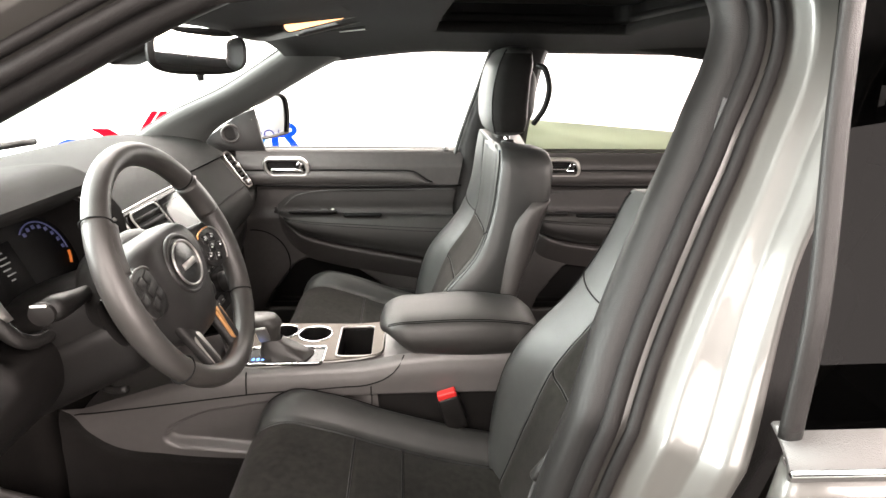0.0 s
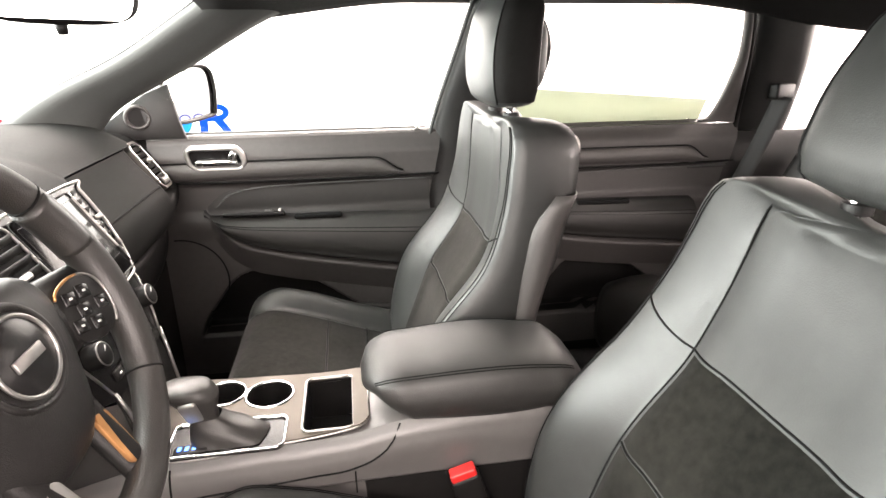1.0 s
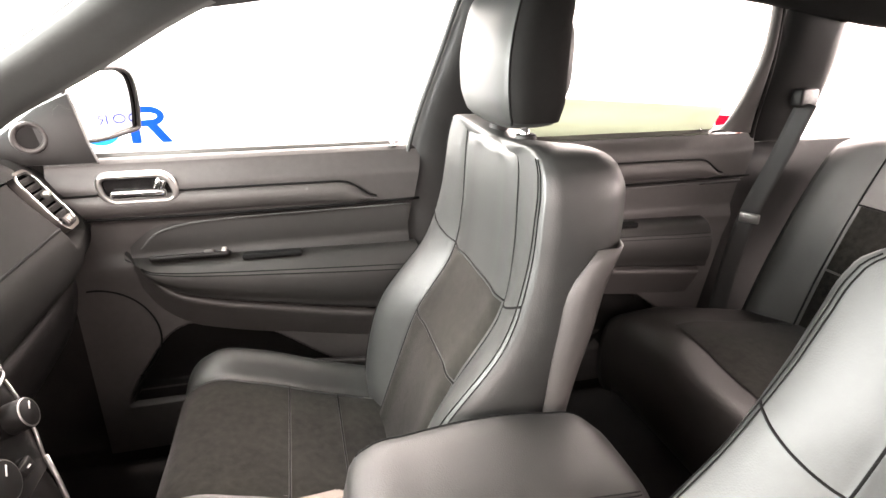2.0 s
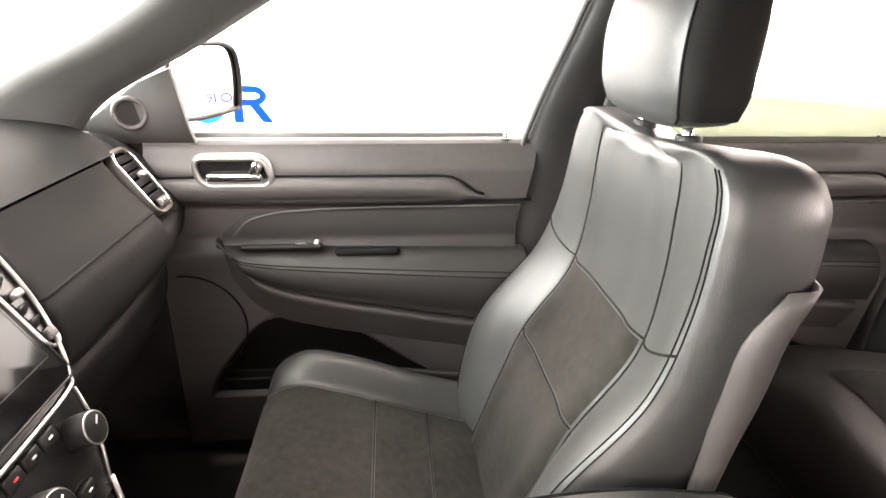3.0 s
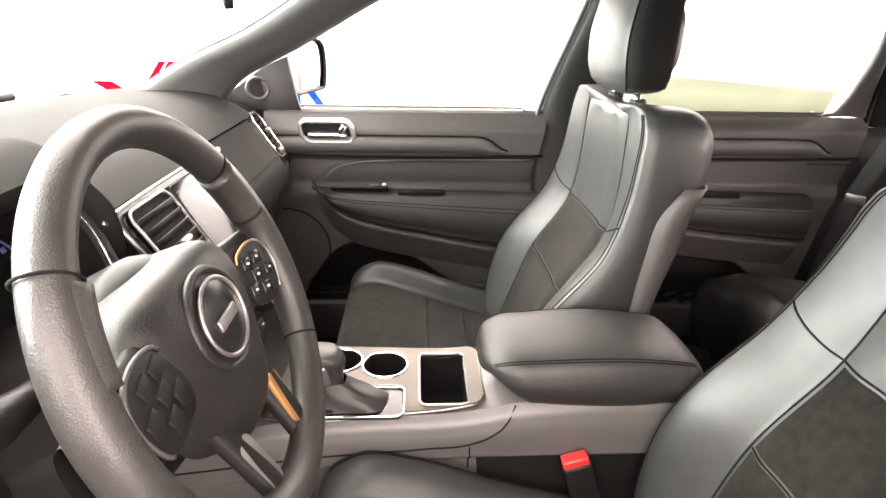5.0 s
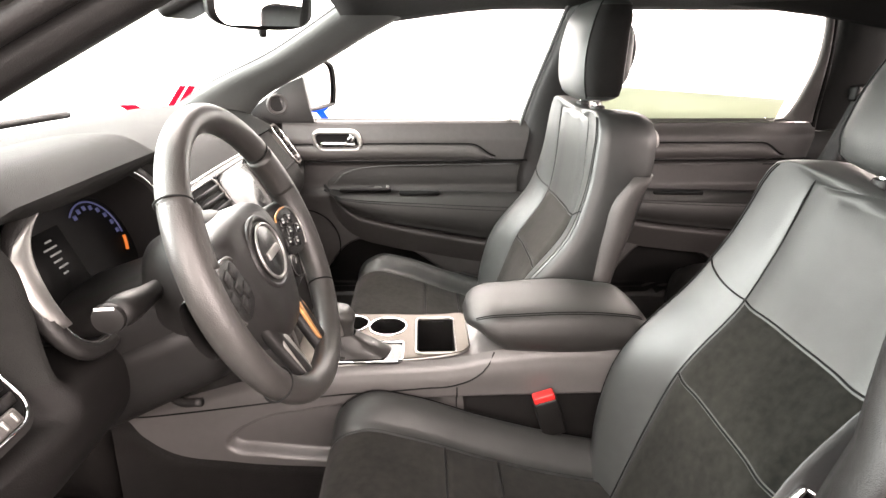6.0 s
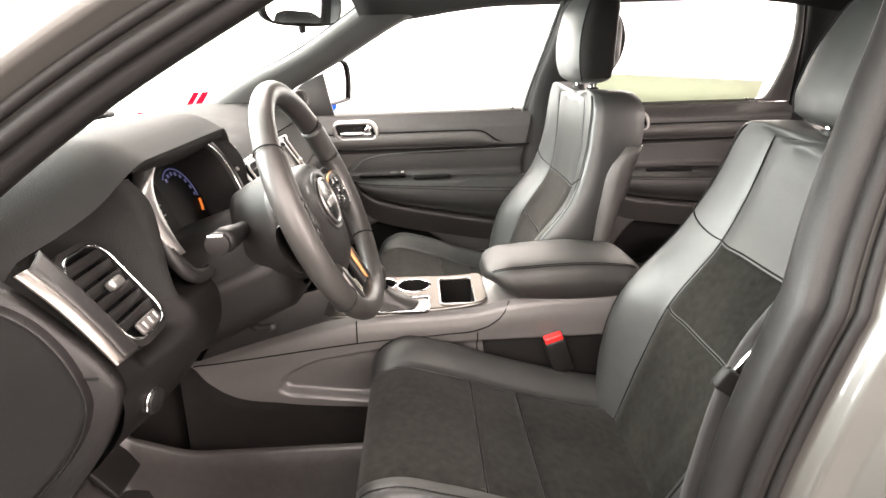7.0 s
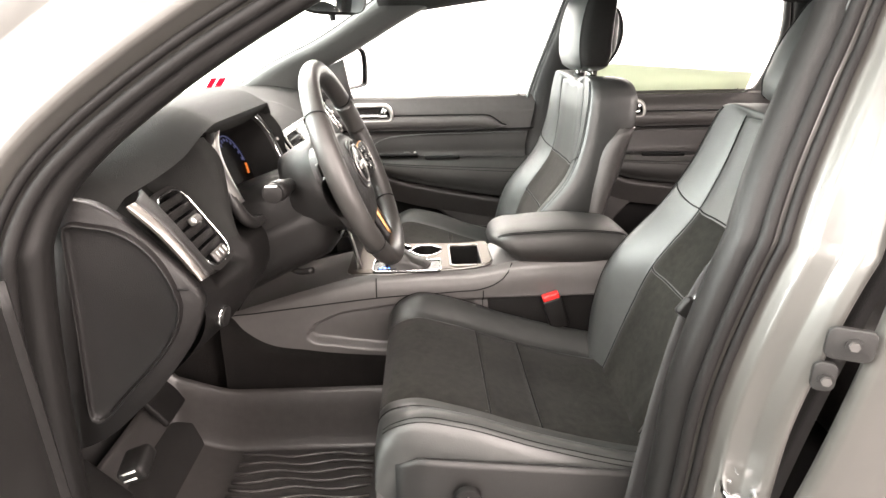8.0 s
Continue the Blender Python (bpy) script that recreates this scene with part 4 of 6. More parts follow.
def front_seat(label, y0, bx, cx, side, lean, drop, nod):
    """A front seat: y0 its middle, bx where the backrest stands, cx where the cushion stands, side: -1 with its outer side to the driver's door."""
    s = thing("front_seat", (cx, y0, 0.47), label, "car seat", "front seats")

    def off(a, z):
        b = curve(BACK_B, z)
        return curve([(0, 0.0), (0.28, 0.0), (0.45, -0.003), (0.525, 0.001), (0.550, 0.002), (0.59, -0.12 * b), (0.68, -0.5 * b), (0.80, -0.88 * b), (0.90, -1.0 * b), (0.965, -0.86 * b), (1.0, -0.45 * b)], abs(a))

    def recline(x, y, z):
        k = step(0.95, 1.30, z)
        return Vector((x + lean * k, y, z - drop * k))

    def on_back(a, z, lift=0.0):
        return recline(bx + curve(BACK_X, z) + off(a, z) - lift, y0 + a * curve(BACK_W, z), z)

    aa = [-1.0, -0.985, -0.965, -0.94, -0.91, -0.87, -0.83, -0.78, -0.74, -0.68, -0.64, -0.60, -0.575, -0.55, -0.53, -0.5, -0.4, -0.3, -0.15]
    aa = aa + [0.0] + [-q for q in aa[::-1]]
    rear = [(1.015, 0.15), (1.0, 0.45), (0.97, 0.72), (0.90, 0.93), (0.75, 1.0), (0.4, 1.02), (0.0, 1.02)]
    rear = rear + [(-a, k) for a, k in rear[:-1][::-1]]

    def ring(u, v):
        z = 0.60 + 0.680 * (1 - (1 - v) ** 1.35)
        n = len(aa) + len(rear)
        i = round(u * n) % n
        if i < len(aa):
            p = on_back(aa[i], z)
        else:
            a, k = rear[i - len(aa)]
            p = recline(bx + curve(BACK_X, z) + k * curve(BACK_T, z), y0 + a * curve(BACK_W, z), z)
        p.z -= 0.038 * step(0.19, 0.020, abs(p.y - y0)) * step(1.13, 1.28, z)
        return p
    back = sheet("backrest", ring, len(aa) + len(rear), 56, LEATHER, s, "black leather backrest with side bolsters", wrap=True, caps=True)
    # suede inset, in two fields
    for z0, z1 in ((0.66, 0.900), (0.906, 1.032)):
        sheet("inset", lambda u, v: on_back(-0.520 + 1.04 * u, z0 + (z1 - z0) * v, 0.0035 * min(1.0, 14 * u * (1 - u) + 0.1, 14 * v * (1 - v) + 0.1)), 24, 16, SUEDE, back, "charcoal suede inset")
    for sg in (-1, 1):
        tube("seam", [on_back(sg * 0.548, 0.66 + 0.60 * k / 50, 0.0005) for k in range(51)], 0.0015, SEAM, back)
        tube("seam", [on_back(sg * (0.55 + 0.41 * k / 16), 1.037 + 0.040 * (k / 16) ** 1.3, 0.0006) for k in range(17)], 0.0015, SEAM, back)
        for da in (0.935, 0.962):
            tube("stitching", [on_back(sg * da, 0.72 + 0.545 * k / 60, 0.0008) for k in range(61)], 0.0008, SEAM, back)
    tube("seam", [on_back(-0.54 + 1.08 * k / 30, 1.037, 0.001) for k in range(31)], 0.0015, SEAM, back)
    tube("seam", [on_back(-0.53 + 1.06 * k / 30, 0.903, 0.001) for k in range(31)], 0.0015, SEAM, back)

    # hard rear shell of the backrest
    def shell(u, v):
        z = 0.58 + 0.57 * v
        th = math.pi * (u - 0.5)
        w, t = curve(BACK_W, z), curve(BACK_T, z)
        a = math.sin(th) * 1.015
        far = curve(BACK_X, z) + 1.05 * t
        near = min(curve(SHELL_X, z), far - 0.004)
        return recline(bx + near + (far - near) * max(math.cos(th), 0.0) ** 0.30, y0 + a * w, z)
    sheet("back_shell", shell, 40, 30, PLASTIC_GREY, s, "charcoal plastic backrest shell", solid=0.003)

    # headrest on two posts
    hx = bx + 0.188 + lean - (0.014 if side > 0 else 0.0)
    hz = -drop
    HEAD = [(0.0, 0.075, 0.032), (0.04, 0.112, 0.043), (0.12, 0.126, 0.050), (0.35, 0.133, 0.055), (0.65, 0.130, 0.053), (0.88, 0.118, 0.045), (0.97, 0.095, 0.033), (1.0, 0.06, 0.018)]

    def head(u, v):
        w, t = curve(HEAD, v)
        th = math.tau * u
        c, q = math.cos(th), math.sin(th)
        e = 0.55
        z = 1.284 + hz + 0.214 * v
        return (hx + 0.062 + nod * 0.222 * v + 0.02 * v * 0.5 - 0.012 * math.sin(v * math.pi) + t * math.copysign(abs(q) ** e, q), y0 + w * math.copysign(abs(c) ** e, c), z)
    hr = sheet("headrest", head, 64, 30, LEATHER, s, "black leather headrest", wrap=True, caps=True)

    for u0 in (0.0, 0.5):
        sheet("side_panel", lambda u, v: Vector(head((u0 - 0.105 + 0.21 * u) % 1.0, 0.06 + 0.86 * v)) + Vector((0, 0.0012 * (1 if u0 == 0.0 else -1), 0)), 16, 20, SIDE_CLOTH, hr, "dark side panel of the headrest")

    def head_back(u, v):
        th = math.tau * u
        c, q = math.cos(th), math.sin(th)
        end = abs(2 * v - 1) ** 4
        w, t = 0.098 * (1 - 0.35 * end), 0.042 * (1 - 0.45 * end)
        return (hx + 0.089 + nod * 0.222 * (0.13 + 0.66 * v) + t * math.copysign(abs(q) ** 0.6, q), y0 + w * math.copysign(abs(c) ** 0.6, c), 1.284 + hz + 0.214 * (0.11 + 0.67 * v))
    sheet("rear_pad", head_back, 48, 20, LEATHER, hr, "rear half of the folding headrest", wrap=True, caps=True)
    for sg in (-1, 1):
        tube("piping", [Vector(head(0.75 + sg * 0.145, 0.04 + 0.92 * k / 24)) + Vector((-0.0008, sg * 0.0008, 0)) for k in range(25)], 0.0015, SEAM, hr)
        tube("post", [(hx + 0.065, y0 + sg * 0.062, 1.22 + hz), (hx + 0.062, y0 + sg * 0.062, 1.31 + hz)], 0.007, CHROME, s, "chrome headrest post", n=12)
        disc("collar", pose(hx + 0.066, y0 + sg * 0.062, 1.262 + hz), 0.016, 0.012, PLASTIC_HARD, s, "black post collar", 20, 0.004)

    # cushion
    CUSH = [(0.0, -0.235, 0.690, 0.60), (0.05, -0.258, 0.735, 0.60), (0.12, -0.245, 0.770, 0.605), (0.20, -0.205, 0.786, 0.61), (0.35, -0.12, 0.768, 0.61), (0.55, 0.0, 0.725, 0.60), (0.8, 0.15, 0.680, 0.58), (1.0, 0.29, 0.650, 0.56)]
    CB = [(0.0, 0.0), (0.12, 0.014), (0.25, 0.028), (0.6, 0.034), (1.0, 0.034)]

    def top(a, v, lift=0.0):
        x, z, _ = curve(CUSH, v)
        b = curve(CB, v)
        w = 0.262 - 0.02 * (1 - v) * (1 - step(0.0, 0.25, v))
        dz = curve([(0, 0.0), (0.5, 0.002), (0.60, 0.001), (0.63, -0.004), (0.68, 0.2 * b), (0.78, 0.85 * b), (0.88, 1.0 * b), (0.96, 0.45 * b), (1.0, -0.35 * b - 0.006)], abs(a))
        return Vector((cx + x, y0 + a * w, z + dz + lift))
    low = [(1.01, 0.25), (1.0, 0.55), (0.97, 0.9), (0.9, 1.0), (0.5, 1.0), (0.0, 1.0)]
    low = low + [(-a, k) for a, k in low[:-1][::-1]]

    def cushion(u, v):
        n = len(aa) + len(low)
        i = round(u * n) % n
        if i < len(aa):
            return top(aa[i], v)
        a, k = low[i - len(aa)]
        x, z, zb = curve(CUSH, v)
        p = top(math.copysign(1.0, a) if a else 0.0, v)
        return Vector((cx + x, y0 + a * 0.262, p.z + (zb - p.z) * k))
    cu = sheet("cushion", cushion, len(aa) + len(low), 50, LEATHER, s, "black leather cushion with side bolsters", wrap=True, caps=True)
    for v0, v1 in ((0.06, 0.445), (0.452, 0.60), (0.607, 0.98)):
        sheet("inset", lambda u, v: top(-0.575 + 1.15 * u, v0 + (v1 - v0) * v, 0.0035 * min(1.0, 14 * u * (1 - u) + 0.1, 14 * v * (1 - v) + 0.1)), 24, 16, SUEDE, cu, "charcoal suede inset")
    for sg in (-1, 1):
        tube("seam", [top(sg * 0.628, 0.05 + 0.94 * k / 40, 0.0006) for k in range(41)], 0.0015, SEAM, cu)
        for da in (0.90, 0.93):
            tube("stitching", [top(sg * da, 0.12 + 0.86 * k / 40, 0.0008) for k in range(41)], 0.0007, SEAM, cu)
    for v0 in (0.4485, 0.6035):
        tube("seam", [top(-0.575 + 1.15 * k / 24, v0, 0.001) for k in range(25)], 0.0015, SEAM, cu)

    # side shields, hinge cover and rails
    for sg in (-1, 1):
        def shield(u, v):
            x = cx - 0.225 + 0.53 * u
            zt = 0.765 - 0.06 * u - 0.02 * step(0.08, 0.0, u)
            zb = 0.575 + 0.06 * step(0.15, 0.0, u)
            bulge = 0.012 * math.sin(math.pi * v) + 0.010 * step(0.0, 0.1, u)
            return (x, y0 + sg * (0.262 + bulge), zt + (zb - zt) * v)
        sheet("side_shield", shield, 30, 14, PLASTIC, s, "moulded black plastic side shield", solid=0.008)
        tube("rail", [(cx - 0.22, y0 + sg * 0.19, 0.50), (cx + 0.32, y0 + sg * 0.19, 0.49)], 0.018, PLASTIC_HARD, s, "dark steel seat rail", n=8)
        box("rail_foot", pose(cx - 0.16, y0 + sg * 0.19, 0.485), (0.05, 0.04, 0.05), PLASTIC_HARD, s, "", 0.006)
        box("rail_foot", pose(cx + 0.28, y0 + sg * 0.19, 0.482), (0.05, 0.04, 0.05), PLASTIC_HARD, s, "", 0.006)
    box("seat_frame", pose(cx + 0.04, y0, 0.575), (0.44, 0.44, 0.05), PLASTIC_HARD, s, "dark seat pan", 0.01)
    box("riser", pose(cx + 0.06, y0, 0.53), (0.36, 0.36, 0.07), PLASTIC_HARD, s, "dark riser", 0.01)
    out = y0 + side * 0.292
    disc("power_switch", facing((cx - 0.113, out - 0.004 * side, 0.700), (0, side, 0)), 0.022, 0.012, PLASTIC_HARD, s, "round seat adjuster switch", 28, 0.004)
    disc("switch_cap", facing((cx - 0.113, out + 0.008 * side, 0.700), (0, side, 0)), 0.011, 0.003, SILVER, s, "bright switch centre", 4)
    return s, on_back, top


driver_seat, d_back, d_top = front_seat("black leather driver's seat with charcoal suede insets", -0.385, 0.215, 0.0, -1, 0.045, 0.034, 0.36)
passenger_seat, p_back, p_top = front_seat("black leather front passenger seat with charcoal suede insets", 0.330, 0.068, -0.030, 1, -0.006, 0.0, 0.03)


def buckle(at, lean, label):
    b = thing("seat_belt_buckle", at, label, "belt buckle", "belt buckles")
    M = Matrix.Translation(at) @ pose(0, 0, 0, 0, lean, 0)
    box("housing", M @ pose(0, 0, -0.040), (0.046, 0.026, 0.080), PLASTIC_HARD, b, "black housing", 0.006)
    box("release_button", M @ pose(0, 0, 0.003), (0.040, 0.021, 0.016), RED, b, "bright red release button", 0.003)
    tube("stalk", [M @ Vector((0, 0, -0.075)), M @ Vector((0.01, 0, -0.15)), M @ Vector((0.03, 0, -0.22))], 0.010, BELT, b, "webbing stalk", flat=0.5)
    return b


buckle((0.125, -0.150, 0.790), -18, "black belt buckle with a red button beside the driver's seat")

# ---- dashboard ----
dash = thing("dashboard", (-0.6, 0, 0.75), "black soft-touch dashboard with silver vents and a centre screen", "dashboard")


def hood(y):
    d = y + 0.368
    return step(0.215, 0.155, d) if d > 0 else step(-0.335, -0.13, d)


def lip(y):
    """The front edge of the dashboard's top."""
    h = hood(y)
    e = step(0.58, 0.70, abs(y))
    mid = step(0.24, 0.18, abs(y - 0.02))
    return (-0.512 + 0.036 * h - 0.045 * e + 0.025 * mid, 1.184 + 0.076 * h - 0.004 * e + 0.004 * mid)


def dash_top(u, v):
    y = -0.705 + 1.41 * u
    lx, lz = lip(y)
    h = hood(y)
    x = -1.12 + (lx + 1.12) * v
    base = curve([(0, 1.185), (0.3, 1.222), (0.55, 1.236), (0.8, 1.230), (0.93, 1.208), (1.0, 1.184)], v)
    bump = curve([(0, 0.0), (0.45, 0.0), (0.7, 0.034), (0.86, 0.064), (0.95, 0.078), (1.0, 0.076)], v)
    edge = -0.03 * step(0.66, 0.705, abs(y))
    return (x, y, base + h * bump + edge)


sheet("top_pad", dash_top, 140, 46, DASH_PAD, dash, "soft grained black top pad")


def in_cluster(y, z):
    return step(0.175, 0.150, abs(y + 0.368)) * step(1.085, 1.105, z)


def dash_face(u, v):
    """The face below the top pad, down to the knees; it steps in behind the instruments and the centre stack."""
    y = -0.70 + 1.40 * u
    lx, lz = lip(y)
    e = step(0.56, 0.70, abs(y))
    x, z = curve([(0, lx, lz - 0.004), (0.12, lx + 0.02, lz - 0.035), (0.30, -0.450, 1.098), (0.36, -0.437, 1.080), (0.44, -0.432, 1.050), (0.55, -0.445, 1.005), (0.66, -0.490, 0.955), (0.82, -0.585, 0.88), (1.0, -0.70, 0.80)], v)
    x -= 0.11 * in_cluster(y, z)
    x -= 0.055 * step(0.20, 0.17, abs(y - 0.02)) * step(0.98, 1.0, z)
    x -= 0.022 * e
    # clear of the end vents
    near = step(0.545, 0.565, abs(y))
    behind = -0.486 - 0.663 * (z - 1.133) - 0.006 - 0.035 * step(0.048, 0.040, abs(abs(y) - 0.612)) * step(0.075, 0.065, abs(z - 1.135))
    return (x + near * (min(x, behind) - x) * step(1.05, 1.075, z), y, z)


face = sheet("face", lambda u, v: dash_face(0.415 + 0.585 * u, v), 110, 80, DASH_PAD, dash, "black dashboard face")
sheet("fascia", lambda u, v: dash_face(0.415 * u, 0.30 * v), 90, 24, DASH_PAD, dash, "soft grained fascia round the instruments")
sheet("knee_face", lambda u, v: dash_face(0.415 * u, 0.30 + 0.70 * v), 90, 56, END_SKIN, dash, "dark hard panel round the steering column")
tube("face_seam", [Vector(dash_face(0.655 + 0.29 * k / 30, 0.305)) + Vector((0.001, 0, 0)) for k in range(31)], 0.0022, SEAM, dash, "thin dark panel gap")

# end panel seen with the door open
CAP = smooth_line([(-0.598, 0, 1.158), (-0.590, 0, 1.174), (-0.566, 0, 1.172), (-0.535, 0, 1.165), (-0.508, 0, 1.146), (-0.489, 0, 1.118), (-0.478, 0, 1.085), (-0.476, 0, 1.056), (-0.490, 0, 1.020),
                   (-0.521, 0, 0.979), (-0.566, 0, 0.934), (-0.599, 0, 0.899), (-0.616, 0, 0.893), (-0.622, 0, 0.910), (-0.613, 0, 1.000), (-0.605, 0, 1.080)], 96, closed=True)
CAP_C = Vector((-0.560, 0, 1.060))


def cap_sheet(u, v):
    """The end panel: a raised soft rim that falls to a flat, slightly sunk face."""
    p = CAP[round(u * 96) % 96]
    inward = curve([(0, 0.0), (0.2, 0.015), (0.4, 0.045), (0.6, 0.10), (1.0, 1.0)], v)
    y = curve([(0, -0.712), (0.12, -0.720), (0.3, -0.7225), (0.45, -0.720), (0.6, -0.7155), (1.0, -0.7145)], v)
    q = p.lerp(CAP_C, inward)
    return (q.x, y, q.z)


sheet("end_panel", cap_sheet, 96, 24, END_PLASTIC, dash, "removable dark end panel with a soft rim", wrap=True)
side_pts = smooth_line([(-0.75, 0, 1.195), (-0.60, 0, 1.200), (-0.545, 0, 1.182), (-0.490, 0, 1.125), (-0.460, 0, 1.085), (-0.453, 0, 1.055), (-0.474, 0, 1.007), (-0.508, 0, 0.961), (-0.548, 0, 0.918), (-0.64, 0, 0.85), (-0.78, 0, 0.84)], 50)
for sg in (-1, 1):
    bm = bmesh.new()
    bmesh.ops.contextual_create(bm, geom=[bm.verts.new((p.x, sg * 0.692, p.z)) for p in side_pts])
    bmesh.ops.solidify(bm, geom=bm.faces[:], thickness=0.02 * sg)
    part("side_cheek", bm, END_PLASTIC, dash, "charcoal side of the dashboard")
tube("cheek_gap", [(-0.484, -0.714, 1.084), (-0.466, -0.713, 1.083), (-0.458, -0.70, 1.082)], 0.0014, SEAM, dash, "thin dark panel gap")


def end_vent(sg):
    """A tall outer vent with slanting blades, a thumb tab and a wheel in a silver surround."""
    y = sg * 0.612
    up = Vector((-0.060, 0, 0.090)).normalized()
    n = Vector((0.83, sg * 0.06, 0.55)).normalized()
    M = facing((-0.486, y, 1.133), n, up)
    M = M @ pose(sg * 0.004 if sg < 0 else 0.0, 0, 0)
    inner = rounded(0.072, 0.114, 0.022)
    v = ring_plate("vent_surround", M @ pose(0, 0, -0.010), rounded(0.086, 0.130, 0.028, cx=sg * 0.003), inner, 0.013, VENT_TRIM if sg > 0 else PLASTIC_HARD, dash, "vent surround", 0.003)
    cup("vent_well", M @ pose(0, 0, -0.002), inner, 0.03, SEAM, v, "dark vent opening")
    hoop("vent_rim", M @ pose(0, 0, 0.003), rounded(0.073, 0.115, 0.022), 0.0020, CHROME, v, "bright rim", n=8)
    for k in range(6):
        box("blade", M @ pose(0, 0.044 - 0.0155 * k, -0.002, 22, 0, 0), (0.070, 0.012, 0.0035), PLASTIC_HARD, v, "", 0.0015, 2)
    box("thumb_tab", M @ pose(0.0, 0.008, 0.010), (0.022, 0.012, 0.012), SILVER, v, "silver thumb tab", 0.004)
    box("wheel", M @ pose(0.0, -0.047, 0.005), (0.040, 0.016, 0.006), PLASTIC_GREY, v, "ribbed thumb wheel", 0.003)
    for q in (-0.012, 0.0, 0.012):
        box("wheel_rib", M @ pose(q, -0.047, 0.009), (0.004, 0.010, 0.003), SILVER, v, "", 0.001, 1)
    return v


end_vent(-1)
end_vent(1)
# bright blade of trim along the outer edge of the driver's vent, down to the cheek
strip("vent_blade", [(-0.530, -0.694, 1.186), (-0.500, -0.697, 1.156), (-0.474, -0.697, 1.118), (-0.457, -0.694, 1.086)], [(-0.524, -0.682, 1.189), (-0.494, -0.684, 1.158), (-0.468, -0.684, 1.120), (-0.452, -0.682, 1.087)],
      0.004, VENT_TRIM, "satin silver trim blade", out=(0.5, -0.8, 0.2), parent=dash)
strip("vent_shoulder", [(-0.524, -0.682, 1.188), (-0.494, -0.684, 1.157), (-0.468, -0.684, 1.119), (-0.452, -0.682, 1.086)], [(-0.528, -0.652, 1.198), (-0.502, -0.655, 1.166), (-0.472, -0.655, 1.119), (-0.452, -0.653, 1.082)],
      0.003, PLASTIC, "dark shoulder between the blade and the vent", out=(0.83, 0, 0.55), solid=0.006, parent=dash)

# instruments
CL = facing((-0.478, -0.366, 1.172), (0.93, 0, 0.36))
clus_out = [(-0.150, -0.02), (-0.140, 0.035), (-0.105, 0.066), (-0.05, 0.080), (0.04, 0.086), (0.10, 0.075), (0.138, 0.045), (0.150, 0.0), (0.138, -0.05), (0.10, -0.075), (0.04, -0.060), (-0.03, -0.058), (-0.09, -0.078), (-0.135, -0.065)]
CLO = [(p.x, p.y) for p in smooth_line([(a, b, 0) for a, b in clus_out], 72, closed=True)]


def binnacle(u, v):
    i = round(u * 72) % 72
    a, b = CLO[i]
    k = 1.0 - 0.16 * v
    return CL @ Vector((a * k, b * k, 0.012 - 0.060 * v))


clus = sheet("instrument_well", binnacle, 72, 8, END_SKIN, dash, "black instrument surround", wrap=True)
plate("instrument_face", CL @ pose(0, 0, -0.050), [(a * 0.87, b * 0.87) for a, b in CLO], 0.003, DISPLAY, clus, "dark instrument face")
hoop("instrument_rim", CL @ pose(0, 0, 0.012), CLO, 0.0014, CHROME, clus, "thin bright rim")
hoop("outer_ring", CL @ pose(0, 0, 0.006), [(a * 1.05, b * 1.07) for a, b in CLO], 0.010, PLASTIC, clus, "soft black surround")
LEFT = sorted([q for q in CLO if q[0] < -0.085 and q[1] > -0.045], key=lambda q: q[1])


def bezel(u, v):
    a, b = LEFT[round(v * (len(LEFT) - 1))]
    w = 0.024 * math.sin(math.pi * (0.10 + 0.80 * v)) ** 0.7
    return CL @ Vector((a + 0.002 - w * u, b, 0.019 - 0.007 * u + 0.003 * math.sin(math.pi * u)))


sheet("side_bezel", bezel, 8, len(LEFT) - 1, SILVER, clus, "satin silver side bezel", solid=0.002)
# thick shaded front of the hood over the instruments
def visor(u, v):
    y = -0.535 + 0.355 * u
    p = Vector(dash_top((y + 0.705) / 1.41, 1.0))
    drop = 0.022 * math.sin(math.pi * min(max(0.06 + 0.90 * u, 0), 1)) ** 0.5 + 0.003 * u
    return p + Vector((0.004 * math.sin(math.pi * v) - 0.012 * v, 0, -drop * v))


sheet("visor", visor, 60, 8, DASH_PAD, dash, "dark front of the instrument hood")
arc = [(0.062 + 0.050 * math.cos(radians(a)), 0.008 + 0.050 * math.sin(radians(a))) for a in range(-40, 131, 6)]
tube("dial_arc", [CL @ Vector((a, b, -0.045)) for a, b in arc[5:]], 0.0012, GAUGE_BLUE, clus, "lit blue dial scale")
tube("dial_redline", [CL @ Vector((a, b, -0.045)) for a, b in arc[:5]], 0.0022, GAUGE_ORANGE, clus, "lit orange end of the dial")
for k, (a, b) in enumerate(arc[6::3]):
    box("dial_mark", CL @ pose(0.062 + (a - 0.062) * 0.84, 0.008 + (b - 0.008) * 0.84, -0.045), (0.006, 0.006, 0.001), GAUGE_BLUE, clus, "", 0.0)
box("display", CL @ pose(-0.035, 0.004, -0.0465), (0.080, 0.085, 0.002), DISPLAY, clus, "dark grey display", 0.0)
for k, w in enumerate((0.022, 0.046, 0.040, 0.030, 0.034, 0.016)):
    box("display_line", CL @ pose(-0.026 - 0.003 * (k % 2), 0.034 - 0.008 * k, -0.0445), (w * 0.5, 0.0022, 0.001), GAUGE_TEXT, clus, "unreadable pale line", 0.0)
